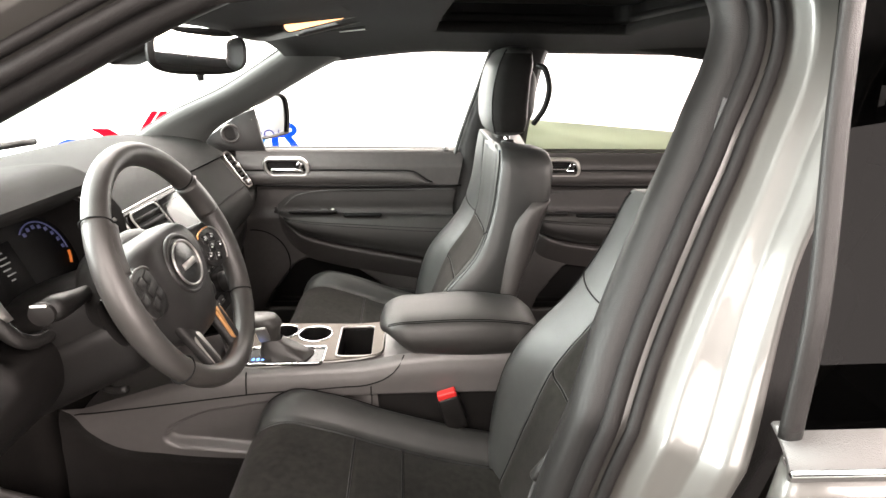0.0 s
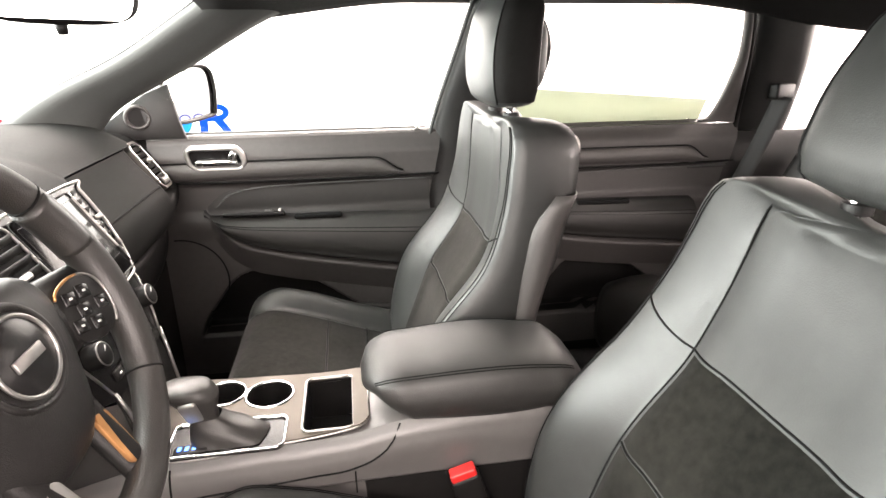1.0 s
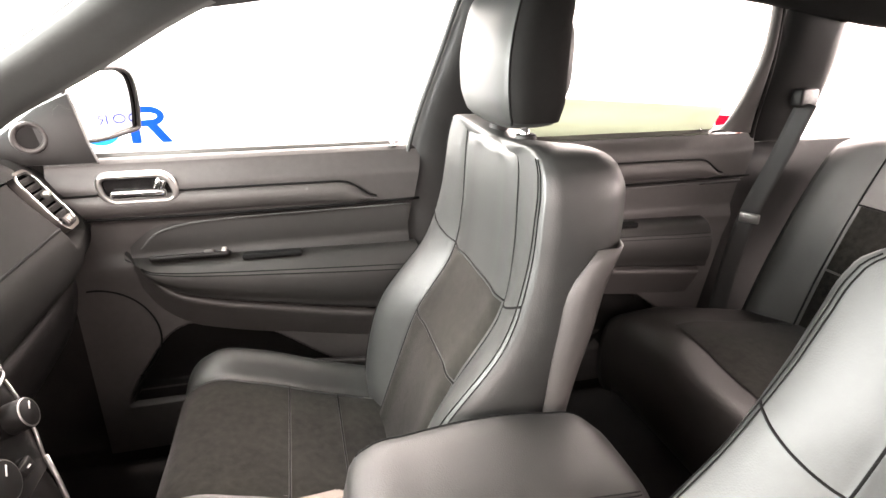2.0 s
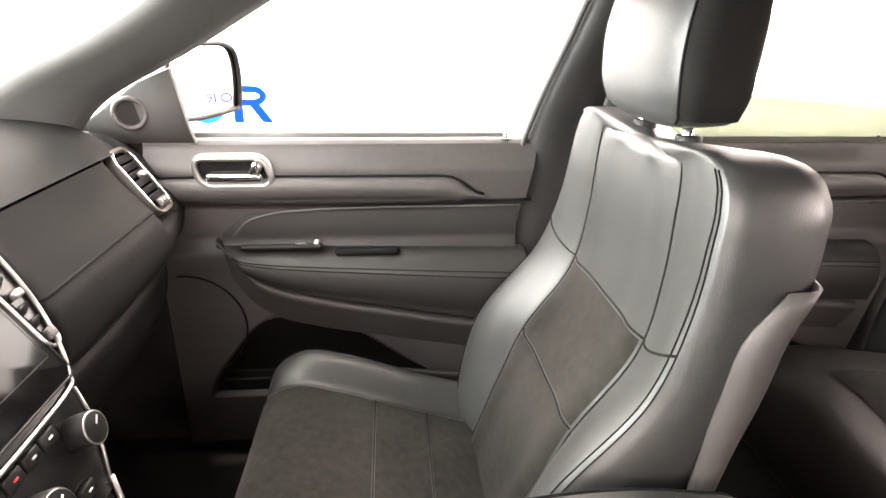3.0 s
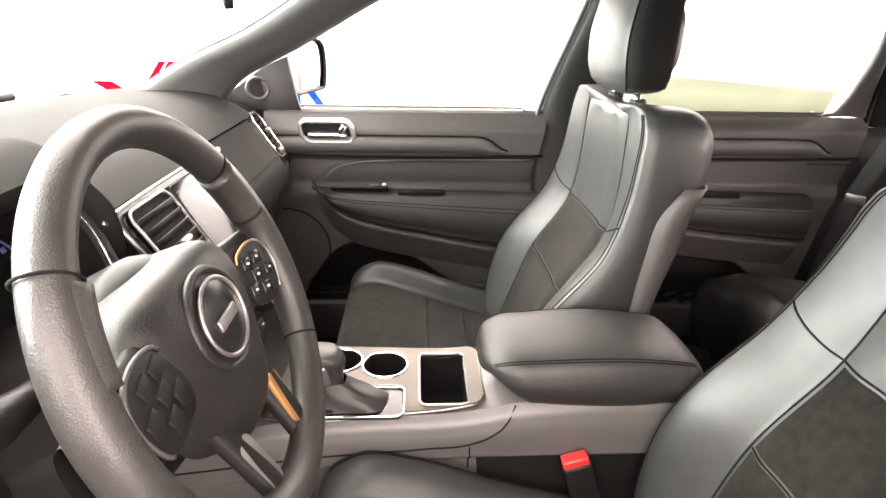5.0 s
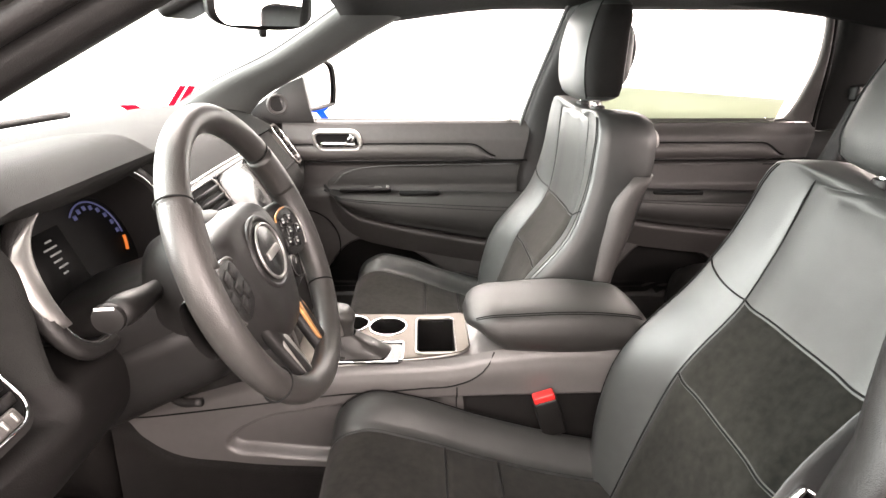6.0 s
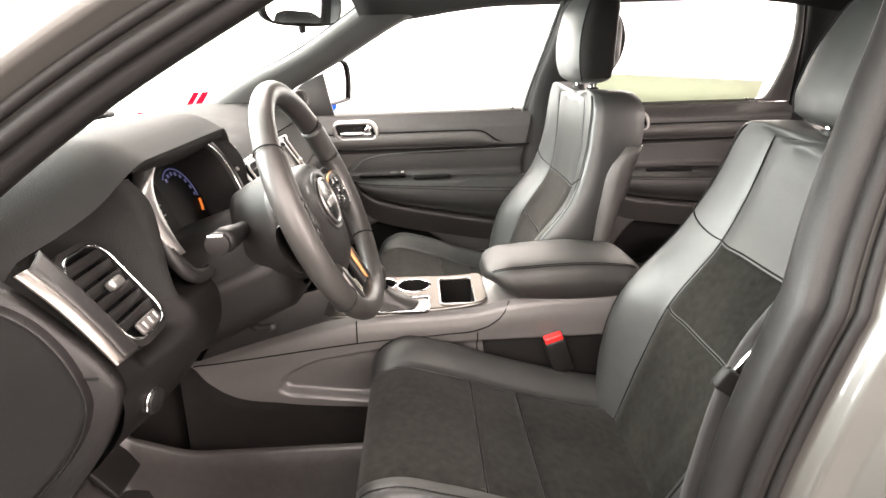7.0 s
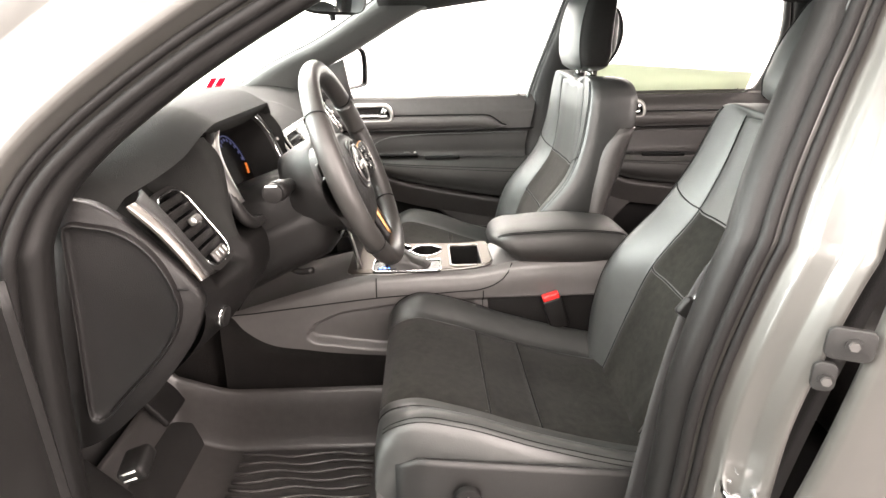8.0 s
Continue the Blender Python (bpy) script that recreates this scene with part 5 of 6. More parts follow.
hoop("lower_arch", CL @ pose(0.03, -0.085, 0.02), [(0.085 * math.cos(radians(a)), 0.045 * math.sin(radians(a))) for a in range(20, 161, 5)] + [(0.082 * math.cos(radians(a)), 0.041 * math.sin(radians(a))) for a in range(160, 19, -5)], 0.0025, CHROME, clus, "bright arch under the dial")

# light switch panel on the driver's knee side
LS = facing((-0.464, -0.648, 1.016), (0.95, -0.1, -0.12))
disc("light_switch", LS @ pose(0, 0.0, 0.004), 0.015, 0.014, PLASTIC_HARD, dash, "round light switch", 28, 0.004)
hoop("light_switch_rim", LS @ pose(0, 0.0, 0.012), [(0.0135 * math.cos(k * math.tau / 24), 0.0135 * math.sin(k * math.tau / 24)) for k in range(24)], 0.0022, CHROME, dash, "bright switch rim")
box("switch_print", LS @ pose(0.002, 0.032, 0.005), (0.015, 0.004, 0.001), WHITE_MARK, dash, "unreadable white marks", 0.0)

# centre stack: vents, screen and heater controls on one raked panel
CS = facing((-0.425, 0, 1.120), (1.0, 0, 0.62))
stack_line = [(-0.172, 0.082), (0.170, 0.082), (0.180, 0.066), (0.174, 0.010), (0.158, -0.036), (0.134, -0.072), (0.100, -0.086), (-0.100, -0.086), (-0.134, -0.072), (-0.160, -0.036), (-0.178, 0.010), (-0.182, 0.066)]
STACK = [(p.x, p.y) for p in smooth_line([(a, b, 0) for a, b in stack_line], 96, closed=True)]
stack = plate("centre_panel", CS @ pose(0, 0, -0.05), STACK, 0.048, GLOSS, dash, "gloss black centre stack")
hoop("stack_trim", CS @ pose(0, 0, 0.001), STACK, 0.0028, SILVER, stack, "satin silver trim line", flat=0.8)
scr = plate("screen", CS @ pose(0.050, -0.002, -0.001), rounded(0.176, 0.148, 0.008), 0.004, SCREEN, stack, "dark glossy touchscreen", 0.001)
hoop("screen_rim", CS @ pose(0.050, -0.002, 0.003), rounded(0.177, 0.149, 0.010), 0.0012, PLASTIC_HARD, scr, "thin black rim")
hoop("display_edge", CS @ pose(0.050, 0.006, 0.0028), rounded(0.158, 0.108, 0.003), 0.0005, PLASTIC_HARD, scr, "faint edge of the display")


def stack_vent(CS, cx, w, cy=0.02, h=0.13):
    v = plate("centre_vent", CS @ pose(cx, cy, -0.001), rounded(w, h, 0.012), 0.0022, SEAM, stack, "dark centre vent")
    hoop("vent_rim", CS @ pose(cx, cy, 0.003), rounded(w + 0.004, h + 0.004, 0.014), 0.0022, SILVER, v, "bright rim")
    for k in range(7):
        box("blade", CS @ pose(cx, cy + 0.054 - 0.0165 * k, 0.004, 30, 0, 0), (w - 0.006, 0.011, 0.002), PLASTIC_HARD, v, "", 0.0006, 1)
    box("thumb_tab", CS @ pose(cx, cy + 0.004, 0.010), (min(0.026, w * 0.5), 0.009, 0.010), SILVER, v, "silver thumb tab", 0.003)
    box("wheel", CS @ pose(cx, cy - h * 0.40, 0.006), (min(0.034, w * 0.6), 0.012, 0.006), PLASTIC_GREY, v, "ribbed thumb wheel", 0.002)
    return v


stack_vent(CS @ pose(0, 0, 0.001), -0.103, 0.108, 0.002, 0.140)
stack_vent(CS @ pose(0.150, 0, -0.003, 0, 16, 0), 0.004, 0.030, 0.012, 0.112)
# heater panel below: knobs and two rows of buttons
HV = facing((-0.366, 0, 0.995), (1.0, 0, 0.35))
hv = plate("heater_panel", HV @ pose(0, 0, -0.04), [(-0.130, 0.058), (0.130, 0.058), (0.126, 0.020), (0.096, -0.056), (-0.096, -0.056), (-0.126, 0.020)], 0.04, GLOSS, dash, "black heater panel", 0.002)
for sg in (-1, 1):
    tube("side_trim", [HV @ Vector((sg * 0.131, 0.050, 0.0)), HV @ Vector((sg * 0.127, 0.021, 0.001)), HV @ Vector((sg * 0.112, -0.018, 0.002)), HV @ Vector((sg * 0.097, -0.050, 0.0))], 0.0020, SILVER, hv, "satin silver side trim")
    tube("side_trim", [HV @ Vector((sg * 0.100, -0.044, 0.002)), HV @ Vector((sg * 0.094, -0.075, 0.0)), HV @ Vector((sg * 0.088, -0.115, -0.006)), HV @ Vector((sg * 0.086, -0.150, -0.012))], 0.0030, SILVER, hv, "satin silver side trim")
for cx, cy, r in ((-0.098, 0.016, 0.018), (0.010, -0.006, 0.023), (0.098, 0.016, 0.018)):
    k = disc("knob", HV @ pose(cx, cy, 0), r, 0.022, PLASTIC_HARD, hv, "round heater knob", 32, 0.003)
    hoop("knob_rim", HV @ pose(cx, cy, 0.0205), [(r * 0.90 * math.cos(q * math.tau / 28), r * 0.90 * math.sin(q * math.tau / 28)) for q in range(28)], 0.0013, SILVER, k, "bright knob rim")
    box("knob_mark", HV @ pose(cx + r * 0.3, cy + r * 0.3, 0.0222, 0, 0, 40), (r * 0.5, 0.002, 0.0008), WHITE_MARK, k, "unreadable pale mark", 0.0)
for row, cy in enumerate((0.038, -0.030)):
    for q in range(6):
        bx = -0.066 + 0.0264 * q
        if abs(bx - 0.010) < 0.030 and row == 1:
            continue
        b = box("button", HV @ pose(bx, cy, 0.002), (0.023, 0.015, 0.006), PLASTIC_HARD, hv, "", 0.002, 2)
        box("button_mark", HV @ pose(bx, cy, 0.0055), (0.006, 0.002, 0.001), RED if (row == 0 and q == 3) else WHITE_MARK, b, "", 0.0)
sheet("lower_panel", lambda u, v: (HV @ Vector((-0.096 + 0.192 * u, -0.055 - 0.13 * v, -0.006 - 0.03 * v * v))), 8, 8, PLASTIC_HARD, dash, "dark panel down to the console")

# glove box face under the passenger side
sheet("glove_box", lambda u, v: (-0.50 - 0.16 * v * v + 0.01 * math.sin(math.pi * u), 0.18 + 0.46 * u, 0.965 - 0.25 * v), 12, 10, END_SKIN, dash, "black glove box lid", solid=0.02)

# ---- steering wheel and column ----
wheel = thing("steering_wheel", (-0.40, -0.347, 1.10), "black leather three-spoke steering wheel with a chrome badge", "steering wheel")
WH = facing((-0.287, -0.378, 1.1665), (0.933, 0, 0.359))
RIM = 0.173
rim_pts = [WH @ Vector((RIM * math.cos(k * math.tau / 96), RIM * math.sin(k * math.tau / 96) * 0.985, 0)) for k in range(96)]
rim = tube("rim", rim_pts, [0.0175 + 0.002 * abs(math.cos(k * math.tau / 96)) ** 6 for k in range(96)], LEATHER_FINE, wheel, "black leather rim", n=20, closed=True, flat=0.9)
for a in (38, 142, 218, 322):
    c = WH @ Vector((RIM * math.cos(radians(a)), RIM * math.sin(radians(a)) * 0.985, 0))
    t = (WH.to_3x3() @ Vector((-math.sin(radians(a)), math.cos(radians(a)), 0))).normalized()
    F = facing(c, t, WH.to_3x3() @ Vector((0, 0, 1)))
    hoop("rim_seam", F, [(0.0190 * math.cos(q * math.tau / 20), 0.0172 * math.sin(q * math.tau / 20)) for q in range(20)], 0.0012, SEAM, rim, "stitched seam")
# hub pad
HUB = [(0.0, 0.066), (0.05, 0.064), (0.085, 0.053), (0.101, 0.028), (0.097, -0.006), (0.080, -0.045), (0.058, -0.085), (0.03, -0.105), (0.0, -0.108)]
hub_out = HUB + [(-a, b) for a, b in HUB[1:-1][::-1]]
HO = [(p.x, p.y) for p in smooth_line([(a, b, 0) for a, b in hub_out], 64, closed=True)]


def hub(u, v):
    a, b = HO[round(u * 64) % 64]
    k = math.cos(v * math.pi / 2) ** 0.55 if v < 1 else 0.0
    return WH @ Vector((a * k, -0.004 + b * k, -0.032 + 0.038 * math.sin(v * math.pi / 2) ** 0.8 - 0.018 * (1 - step(0.0, 0.10, v))))


pad = sheet("hub_pad", hub, 64, 18, PLASTIC, wheel, "black padded hub cover", wrap=True)
EM = WH @ pose(-0.001, 0.0, 0.0045)
disc("badge", EM @ Matrix.Diagonal((1.0, 0.86, 1, 1)), 0.038, 0.004, GLOSS, pad, "round dark badge in a chrome ring", 40, 0.002)
hoop("badge_rim", EM @ pose(0, 0, 0.004), [(0.0385 * math.cos(q * math.tau / 40), 0.034 * math.sin(q * math.tau / 40)) for q in range(40)], 0.002, SILVER, pad, "chrome ring")
hoop("badge_recess", EM @ pose(0, 0, -0.001), [(0.048 * math.cos(q * math.tau / 40), 0.043 * math.sin(q * math.tau / 40)) for q in range(40)], 0.004, PLASTIC, pad, "shallow moulded ring")
box("badge_bar", EM @ pose(0, -0.002, 0.0055), (0.040, 0.010, 0.003), SILVER, pad, "plain bright bar", 0.001)
plate("hub_back", WH @ pose(0, -0.005, -0.05), [(a * 0.86, b * 0.86) for a, b in HO], 0.04, PLASTIC_HARD, wheel, "dark hub core")
for sg in (-1, 1):
    def spoke(u, v):
        x = sg * (0.075 + 0.105 * u)
        w = 0.040 - 0.008 * u
        th = math.tau * v
        return WH @ Vector((x, -0.002 - 0.004 * u + w * math.sin(th), -0.017 + (0.016 - 0.003 * u) * math.cos(th)))
    sp = sheet("side_spoke", lambda u, v: spoke(v, u), 20, 8, PLASTIC_HARD, wheel, "dark spoke", wrap=True)
    pm = WH @ pose(sg * 0.116, -0.006 - 0.006 * sg, -0.002, 0, sg * -6, sg * -14)
    pad_o = [(sg * a, b) for a, b in ((-0.034, 0.016), (-0.015, 0.030), (0.010, 0.034), (0.028, 0.026), (0.036, 0.006), (0.032, -0.018), (0.014, -0.030), (-0.012, -0.032), (-0.030, -0.022))]
    PO = [(p.x, p.y) for p in smooth_line([(a, b, 0) for a, b in pad_o], 40, closed=True)]
    bp = plate("button_pad", pm, PO if sg > 0 else PO[::-1], 0.004, PLASTIC_HARD, sp, "black button pad", 0.001)
    tip = [pm @ Vector((a * 1.04, b * 1.04, 0.004)) for a, b in PO[:24]]
    if sg > 0:
        tube("pad_trim", tip[:9], 0.0014, ORANGE_GLINT, sp, "thin metal trim with an orange reflection put into its colour")
        tube("pad_trim", tip[8:], 0.0014, SILVER, sp, "thin satin metal trim")
    else:
        tube("pad_trim", tip, 0.0018, PLASTIC_GREY, sp, "thin dark trim")
    for qx, qy in ((-0.018, 0.014), (0.004, 0.018), (-0.006, 0.0), (-0.020, -0.014), (0.004, -0.016), (0.022, 0.002)):
        bt = box("button", pm @ pose(qx * sg, qy, 0.0045), (0.018, 0.014, 0.003), GLOSS if sg > 0 else PLASTIC_HARD, bp, "", 0.0014, 2)
        if sg > 0:
            box("button_mark", pm @ pose(qx * sg, qy, 0.0061), (0.0045, 0.0022, 0.0006), WHITE_MARK, bt, "", 0.0)

    def lower(u, v):
        a = Vector((sg * 0.050, -0.075, -0.022)).lerp(Vector((sg * 0.044, -0.168, -0.006)), v)
        w = 0.022 - 0.004 * v
        th = math.tau * u
        return WH @ (a + Vector((w * math.cos(th) * 0.85, sg * w * math.cos(th) * 0.5, 0.011 * math.sin(th))))
    ls = sheet("lower_spoke", lower, 20, 10, PLASTIC_HARD, wheel, "dark lower spoke", wrap=True)
    plate("spoke_trim", WH @ pose(sg * 0.047, -0.122, -0.010, -8, 0, sg * -4), rounded(0.024, 0.062, 0.010), 0.006, ORANGE_GLINT if sg > 0 else SILVER, ls, "metal spoke trim with an orange reflection put into its colour" if sg > 0 else "satin metal spoke trim", 0.002)
    # thumb rests with pierced leather
    tube("grip", [WH @ Vector((sg * (RIM - 0.006) * math.cos(radians(a)), (RIM - 0.006) * math.sin(radians(a)), 0.001)) for a in range(14, 37, 2)], 0.0185, LEATHER_FINE, rim, "pierced leather grip", n=16)


def hub_rear(u, v):
    th = math.tau * u
    r = curve([(0, 0.070), (0.15, 0.086), (0.5, 0.088), (1.0, 0.080)], v)
    return WH @ Vector((r * math.cos(th), -0.012 + r * 0.95 * math.sin(th), -0.030 - 0.085 * v))


sheet("rear_cover", hub_rear, 48, 10, PLASTIC_HARD, wheel, "round dark cover behind the hub", wrap=True, caps=True)
for sg in (-1, 1):
    plate("shift_paddle", WH @ pose(sg * 0.100, 0.01, -0.040), rounded(0.03, 0.06, 0.012), 0.005, PLASTIC_HARD, wheel, "black shift paddle", 0.002)

column = thing("steering_column", (-0.46, -0.347, 1.05), "black steering column cover with a turn signal stalk", "steering column")


def shroud(u, v):
    c = Vector((-0.335, -0.378, 1.128)).lerp(Vector((-0.55, -0.378, 1.040)), v)
    th = math.tau * u
    e = 0.6
    w, h = 0.078 + 0.012 * v - 0.02 * (1 - step(0.0, 0.12, v)), 0.060 + 0.012 * v - 0.015 * (1 - step(0.0, 0.12, v))
    a = w * math.copysign(abs(math.cos(th)) ** e, math.cos(th))
    b = h * math.copysign(abs(math.sin(th)) ** e, math.sin(th))
    return c + Vector((-0.38 * b, a, 0.92 * b))


sheet("shroud", shroud, 48, 14, PLASTIC_HARD, column, "moulded black shroud", wrap=True, caps=True)
tube("stalk", smooth_line([(-0.388, -0.43, 1.150), (-0.390, -0.48, 1.154), (-0.395, -0.527, 1.158)], 8), [0.010, 0.010, 0.011, 0.012, 0.014, 0.016, 0.017, 0.015], PLASTIC_HARD, column, "turn signal stalk", n=16)
disc("stalk_knob", facing((-0.396, -0.532, 1.158), (0.1, -1, 0)), 0.0155, 0.006, PLASTIC_HARD, column, "grey knob at the stalk's end", 24, 0.003)
box("knob_print", facing((-0.396, -0.5385, 1.170), (0.1, -1, 0)), (0.018, 0.003, 0.0008), WHITE_MARK, column, "unreadable white marks", 0.0)
sheet("lower_shroud", lambda u, v: shroud(0.5 + 0.5 * u, v) + Vector((0, 0, -0.035 * math.sin(math.pi * u) - 0.01)), 24, 8, PLASTIC_HARD, column, "lower column cover", solid=0.005)
tube("tilt_lever", smooth_line([(-0.44, -0.40, 1.0), (-0.40, -0.42, 0.985), (-0.37, -0.43, 0.99)], 10), 0.006, PLASTIC_HARD, column, "small black tilt lever")

# ---- centre console ----
console = thing("centre_console", (-0.15, 0, 0.47), "black centre console with shifter, cup holders and padded armrest", "centre console")
TOPZ = [(-0.62, 0.775), (-0.45, 0.822), (-0.33, 0.848), (-0.20, 0.852), (-0.02, 0.858), (0.02, 0.866), (0.08, 0.872), (0.40, 0.868)]


def con_y(x):
    return curve([(-0.66, 0.165), (-0.45, 0.155), (-0.25, 0.138), (0.0, 0.128), (0.42, 0.125)], x)


def con_side(sg):
    def fn(u, v):
        x = -0.66 + 0.99 * u
        zt = curve(TOPZ, x)
        y = con_y(x)
        prof = curve([(0, -0.018), (0.03, -0.006), (0.07, 0.0), (0.22, 0.006), (0.26, 0.008), (0.40, 0.010), (1.0, 0.03)], v)
        z = zt - (zt - 0.50) * v
        # long scooped hollow along the lower side
        hi = curve([(-0.456, 0.714), (-0.445, 0.733), (-0.411, 0.754), (-0.298, 0.775), (-0.155, 0.784), (0.05, 0.786)], x)
        lo = curve([(-0.456, 0.712), (-0.445, 0.703), (-0.40, 0.692), (-0.275, 0.668), (-0.155, 0.655), (0.05, 0.640)], x)
        s_in = step(hi + 0.002, hi - 0.010, z) * step(lo - 0.010, lo + 0.010, z) * step(-0.458, -0.450, x) * step(0.40, 0.36, x)
        return (x, sg * (y + prof - 0.020 * s_in) - (0.050 if sg > 0 else 0.0), z)
    return fn


def panel_foot(x):
    """How far down (v) the hard side panel reaches; carpet covers the rest."""
    zt = curve(TOPZ, x)
    z = curve([(-0.66, 0.775), (-0.625, 0.762), (-0.60, 0.733), (-0.563, 0.706), (-0.45, 0.676), (-0.30, 0.652), (0.0, 0.625), (0.33, 0.60)], x)
    return (zt - z) / (zt - 0.50)


for sg in (-1, 1):
    f = con_side(sg)
    sd = sheet("side_panel", lambda u, v: f(u, v * panel_foot(-0.66 + 0.99 * u)), 160, 90, CONSOLE_SKIN, console, "moulded black side panel")
    sheet("carpet_side", lambda u, v: Vector(f(u, panel_foot(-0.66 + 0.99 * u) * (1 - v) + v)) - Vector((0, sg * 0.006 * min(1.0, 8 * v), 0)), 80, 30, CARPET, console, "black carpet below the side panel")
    gap = []
    for k in range(61):
        x = -0.63 + 0.665 * k / 60
        z = curve([(-0.63, 0.768), (-0.45, 0.788), (-0.296, 0.799), (-0.10, 0.806), (-0.035, 0.811), (0.0, 0.825), (0.02, 0.842), (0.035, 0.866)], x)
        zt = curve(TOPZ, x)
        gap.append(Vector(f((x + 0.66) / 0.99, min(max((zt - z) / (zt - 0.50), 0), 1))) + Vector((0, sg * 0.0006, 0)))
    tube("panel_gap", gap, 0.0014, SEAM, sd, "thin dark panel gap")
    tube("panel_gap", [Vector(f((-0.289 + 0.66) / 0.99, 0.02 + 0.125 * k / 8)) + Vector((0, sg * 0.0006, 0)) for k in range(9)], 0.0014, SEAM, sd)
    tube("panel_gap", [Vector(f((-0.035 + 0.66) / 0.99, 0.14 + 0.15 * k / 8)) + Vector((0, sg * 0.0006, 0)) for k in range(9)], 0.0012, SEAM, sd)


def con_top(x, y, dz=0.0):
    w = con_y(x) - 0.018
    return Vector((x, y * (w if y < 0 else w - 0.050) / 0.115, curve(TOPZ, x) + dz - 0.006 * (abs(y) / 0.115) ** 6))


# top with the openings for cups, bin and shifter left out
def hole_at(x, y):
    if -0.108 < x < -0.034 and -0.097 < y < 0.041:
        return True
    if (x + 0.169) ** 2 + (y - 0.012) ** 2 < 0.037 ** 2 or (x + 0.243) ** 2 + (y - 0.026) ** 2 < 0.033 ** 2 or (abs(x + 0.208) < 0.02 and abs(y - 0.024) < 0.012):
        return True
    return False


def top_plate():
    xs = np.linspace(-0.62, 0.33, 261)
    ys = np.linspace(-0.115, 0.115, 70)
    bm = bmesh.new()
    g = {}
    def vert(i, j):
        if (i, j) not in g:
            g[i, j] = bm.verts.new(con_top(xs[i], ys[j]))
        return g[i, j]
    for i in range(260):
        for j in range(69):
            p = con_top((xs[i] + xs[i + 1]) / 2, (ys[j] + ys[j + 1]) / 2)
            if hole_at(p.x, p.y):
                continue
            bm.faces.new((vert(i, j), vert(i + 1, j), vert(i + 1, j + 1), vert(i, j + 1)))
    return part("top_panel", bm, CONSOLE_SKIN, console, "black console top")


top_plate()
# satin tray round shifter, cups and bin; its driver's side widens towards the front
def tray_edge(x):
    return curve([(-0.36, -0.110), (-0.29, -0.122), (-0.15, -0.113), (-0.06, -0.104), (-0.010, -0.098)], x), curve([(-0.36, 0.084), (-0.22, 0.070), (-0.010, 0.060)], x)


def tray():
    bm = bmesh.new()
    xs = np.linspace(-0.36, -0.010, 150)
    vs = np.linspace(0.0, 1.0, 90)
    g = {}
    def at(i, j):
        lo, hi = tray_edge(xs[i])
        return xs[i], lo + (hi - lo) * vs[j]
    def vert(i, j):
        if (i, j) not in g:
            x, y = at(i, j)
            g[i, j] = bm.verts.new((x, y, curve(TOPZ, x) + 0.003 - 0.004 * step(-0.10, -0.13, y)))
        return g[i, j]
    for i in range(149):
        for j in range(89):
            (xa, ya), (xb, yb) = at(i, j), at(i + 1, j + 1)
            x, y = (xa + xb) / 2, (ya + yb) / 2
            lo, hi = tray_edge(x)
            dx, dy = min(x + 0.36, -0.010 - x), min(y - lo, hi - y)
            if dx < 0.02 and dy < 0.02 and (0.02 - dx) ** 2 + (0.02 - dy) ** 2 > 0.02 ** 2:
                continue
            if hole_at(x, y) or (-0.296 < x < -0.136 and -0.124 < y < -0.052):
                continue
            bm.faces.new((vert(i, j), vert(i + 1, j), vert(i + 1, j + 1), vert(i, j + 1)))
    bmesh.ops.recalc_face_normals(bm, faces=bm.faces)
    bmesh.ops.solidify(bm, geom=bm.faces[:], thickness=-0.003)
    return part("trim_tray", bm, CHAMPAGNE, console, "satin bronze-grey trim tray", smooth=False)


tr = tray()
Z0 = 0.854
rim_line = [(-0.340 + 0.310 * k / 20, tray_edge(-0.340 + 0.310 * k / 20)[0]) for k in range(21)] + [(-0.016, -0.094), (-0.010, -0.080), (-0.010, 0.042), (-0.016, 0.055)]
rim_line += [(-0.030 - 0.310 * k / 20, tray_edge(-0.030 - 0.310 * k / 20)[1]) for k in range(21)] + [(-0.354, 0.076), (-0.360, 0.062), (-0.360, -0.090), (-0.354, -0.103)]
tube("tray_rim", [(x, y, curve(TOPZ, x) + 0.002 - 0.004 * step(-0.10, -0.13, y)) for x, y in rim_line], 0.0022, SILVER, tr, "bright rim", closed=True)
hoop("bin_rim", pose(-0.071, -0.028, Z0 + 0.005), rounded(0.079, 0.143, 0.012), 0.0028, SILVER, tr, "bright bin rim", flat=0.8)
bm = bmesh.new()
bmesh.ops.create_cube(bm, size=1.0)
bmesh.ops.delete(bm, geom=[f for f in bm.faces if f.normal.z > 0.5], context="FACES_ONLY")
bmesh.ops.transform(bm, matrix=pose(-0.071, -0.028, Z0 - 0.035) @ Matrix.Diagonal((0.074, 0.138, 0.075, 1)), verts=bm.verts)
part("storage_bin", bm, PLASTIC_HARD, console, "deep black storage bin", smooth=False)
for cx, cy, r in ((-0.169, 0.012, 0.037), (-0.243, 0.026, 0.033)):
    cup("cup_holder", pose(cx, cy, Z0 + 0.003), [(r * math.cos(q * math.tau / 40), r * math.sin(q * math.tau / 40)) for q in range(40)], 0.07, PLASTIC_HARD, console, "round black cup holder")
    hoop("cup_rim", pose(cx, cy, Z0 + 0.004), [((r + 0.001) * math.cos(q * math.tau / 40), (r + 0.001) * math.sin(q * math.tau / 40)) for q in range(40)], 0.0026, CHROME, console, "chrome cup holder rim")
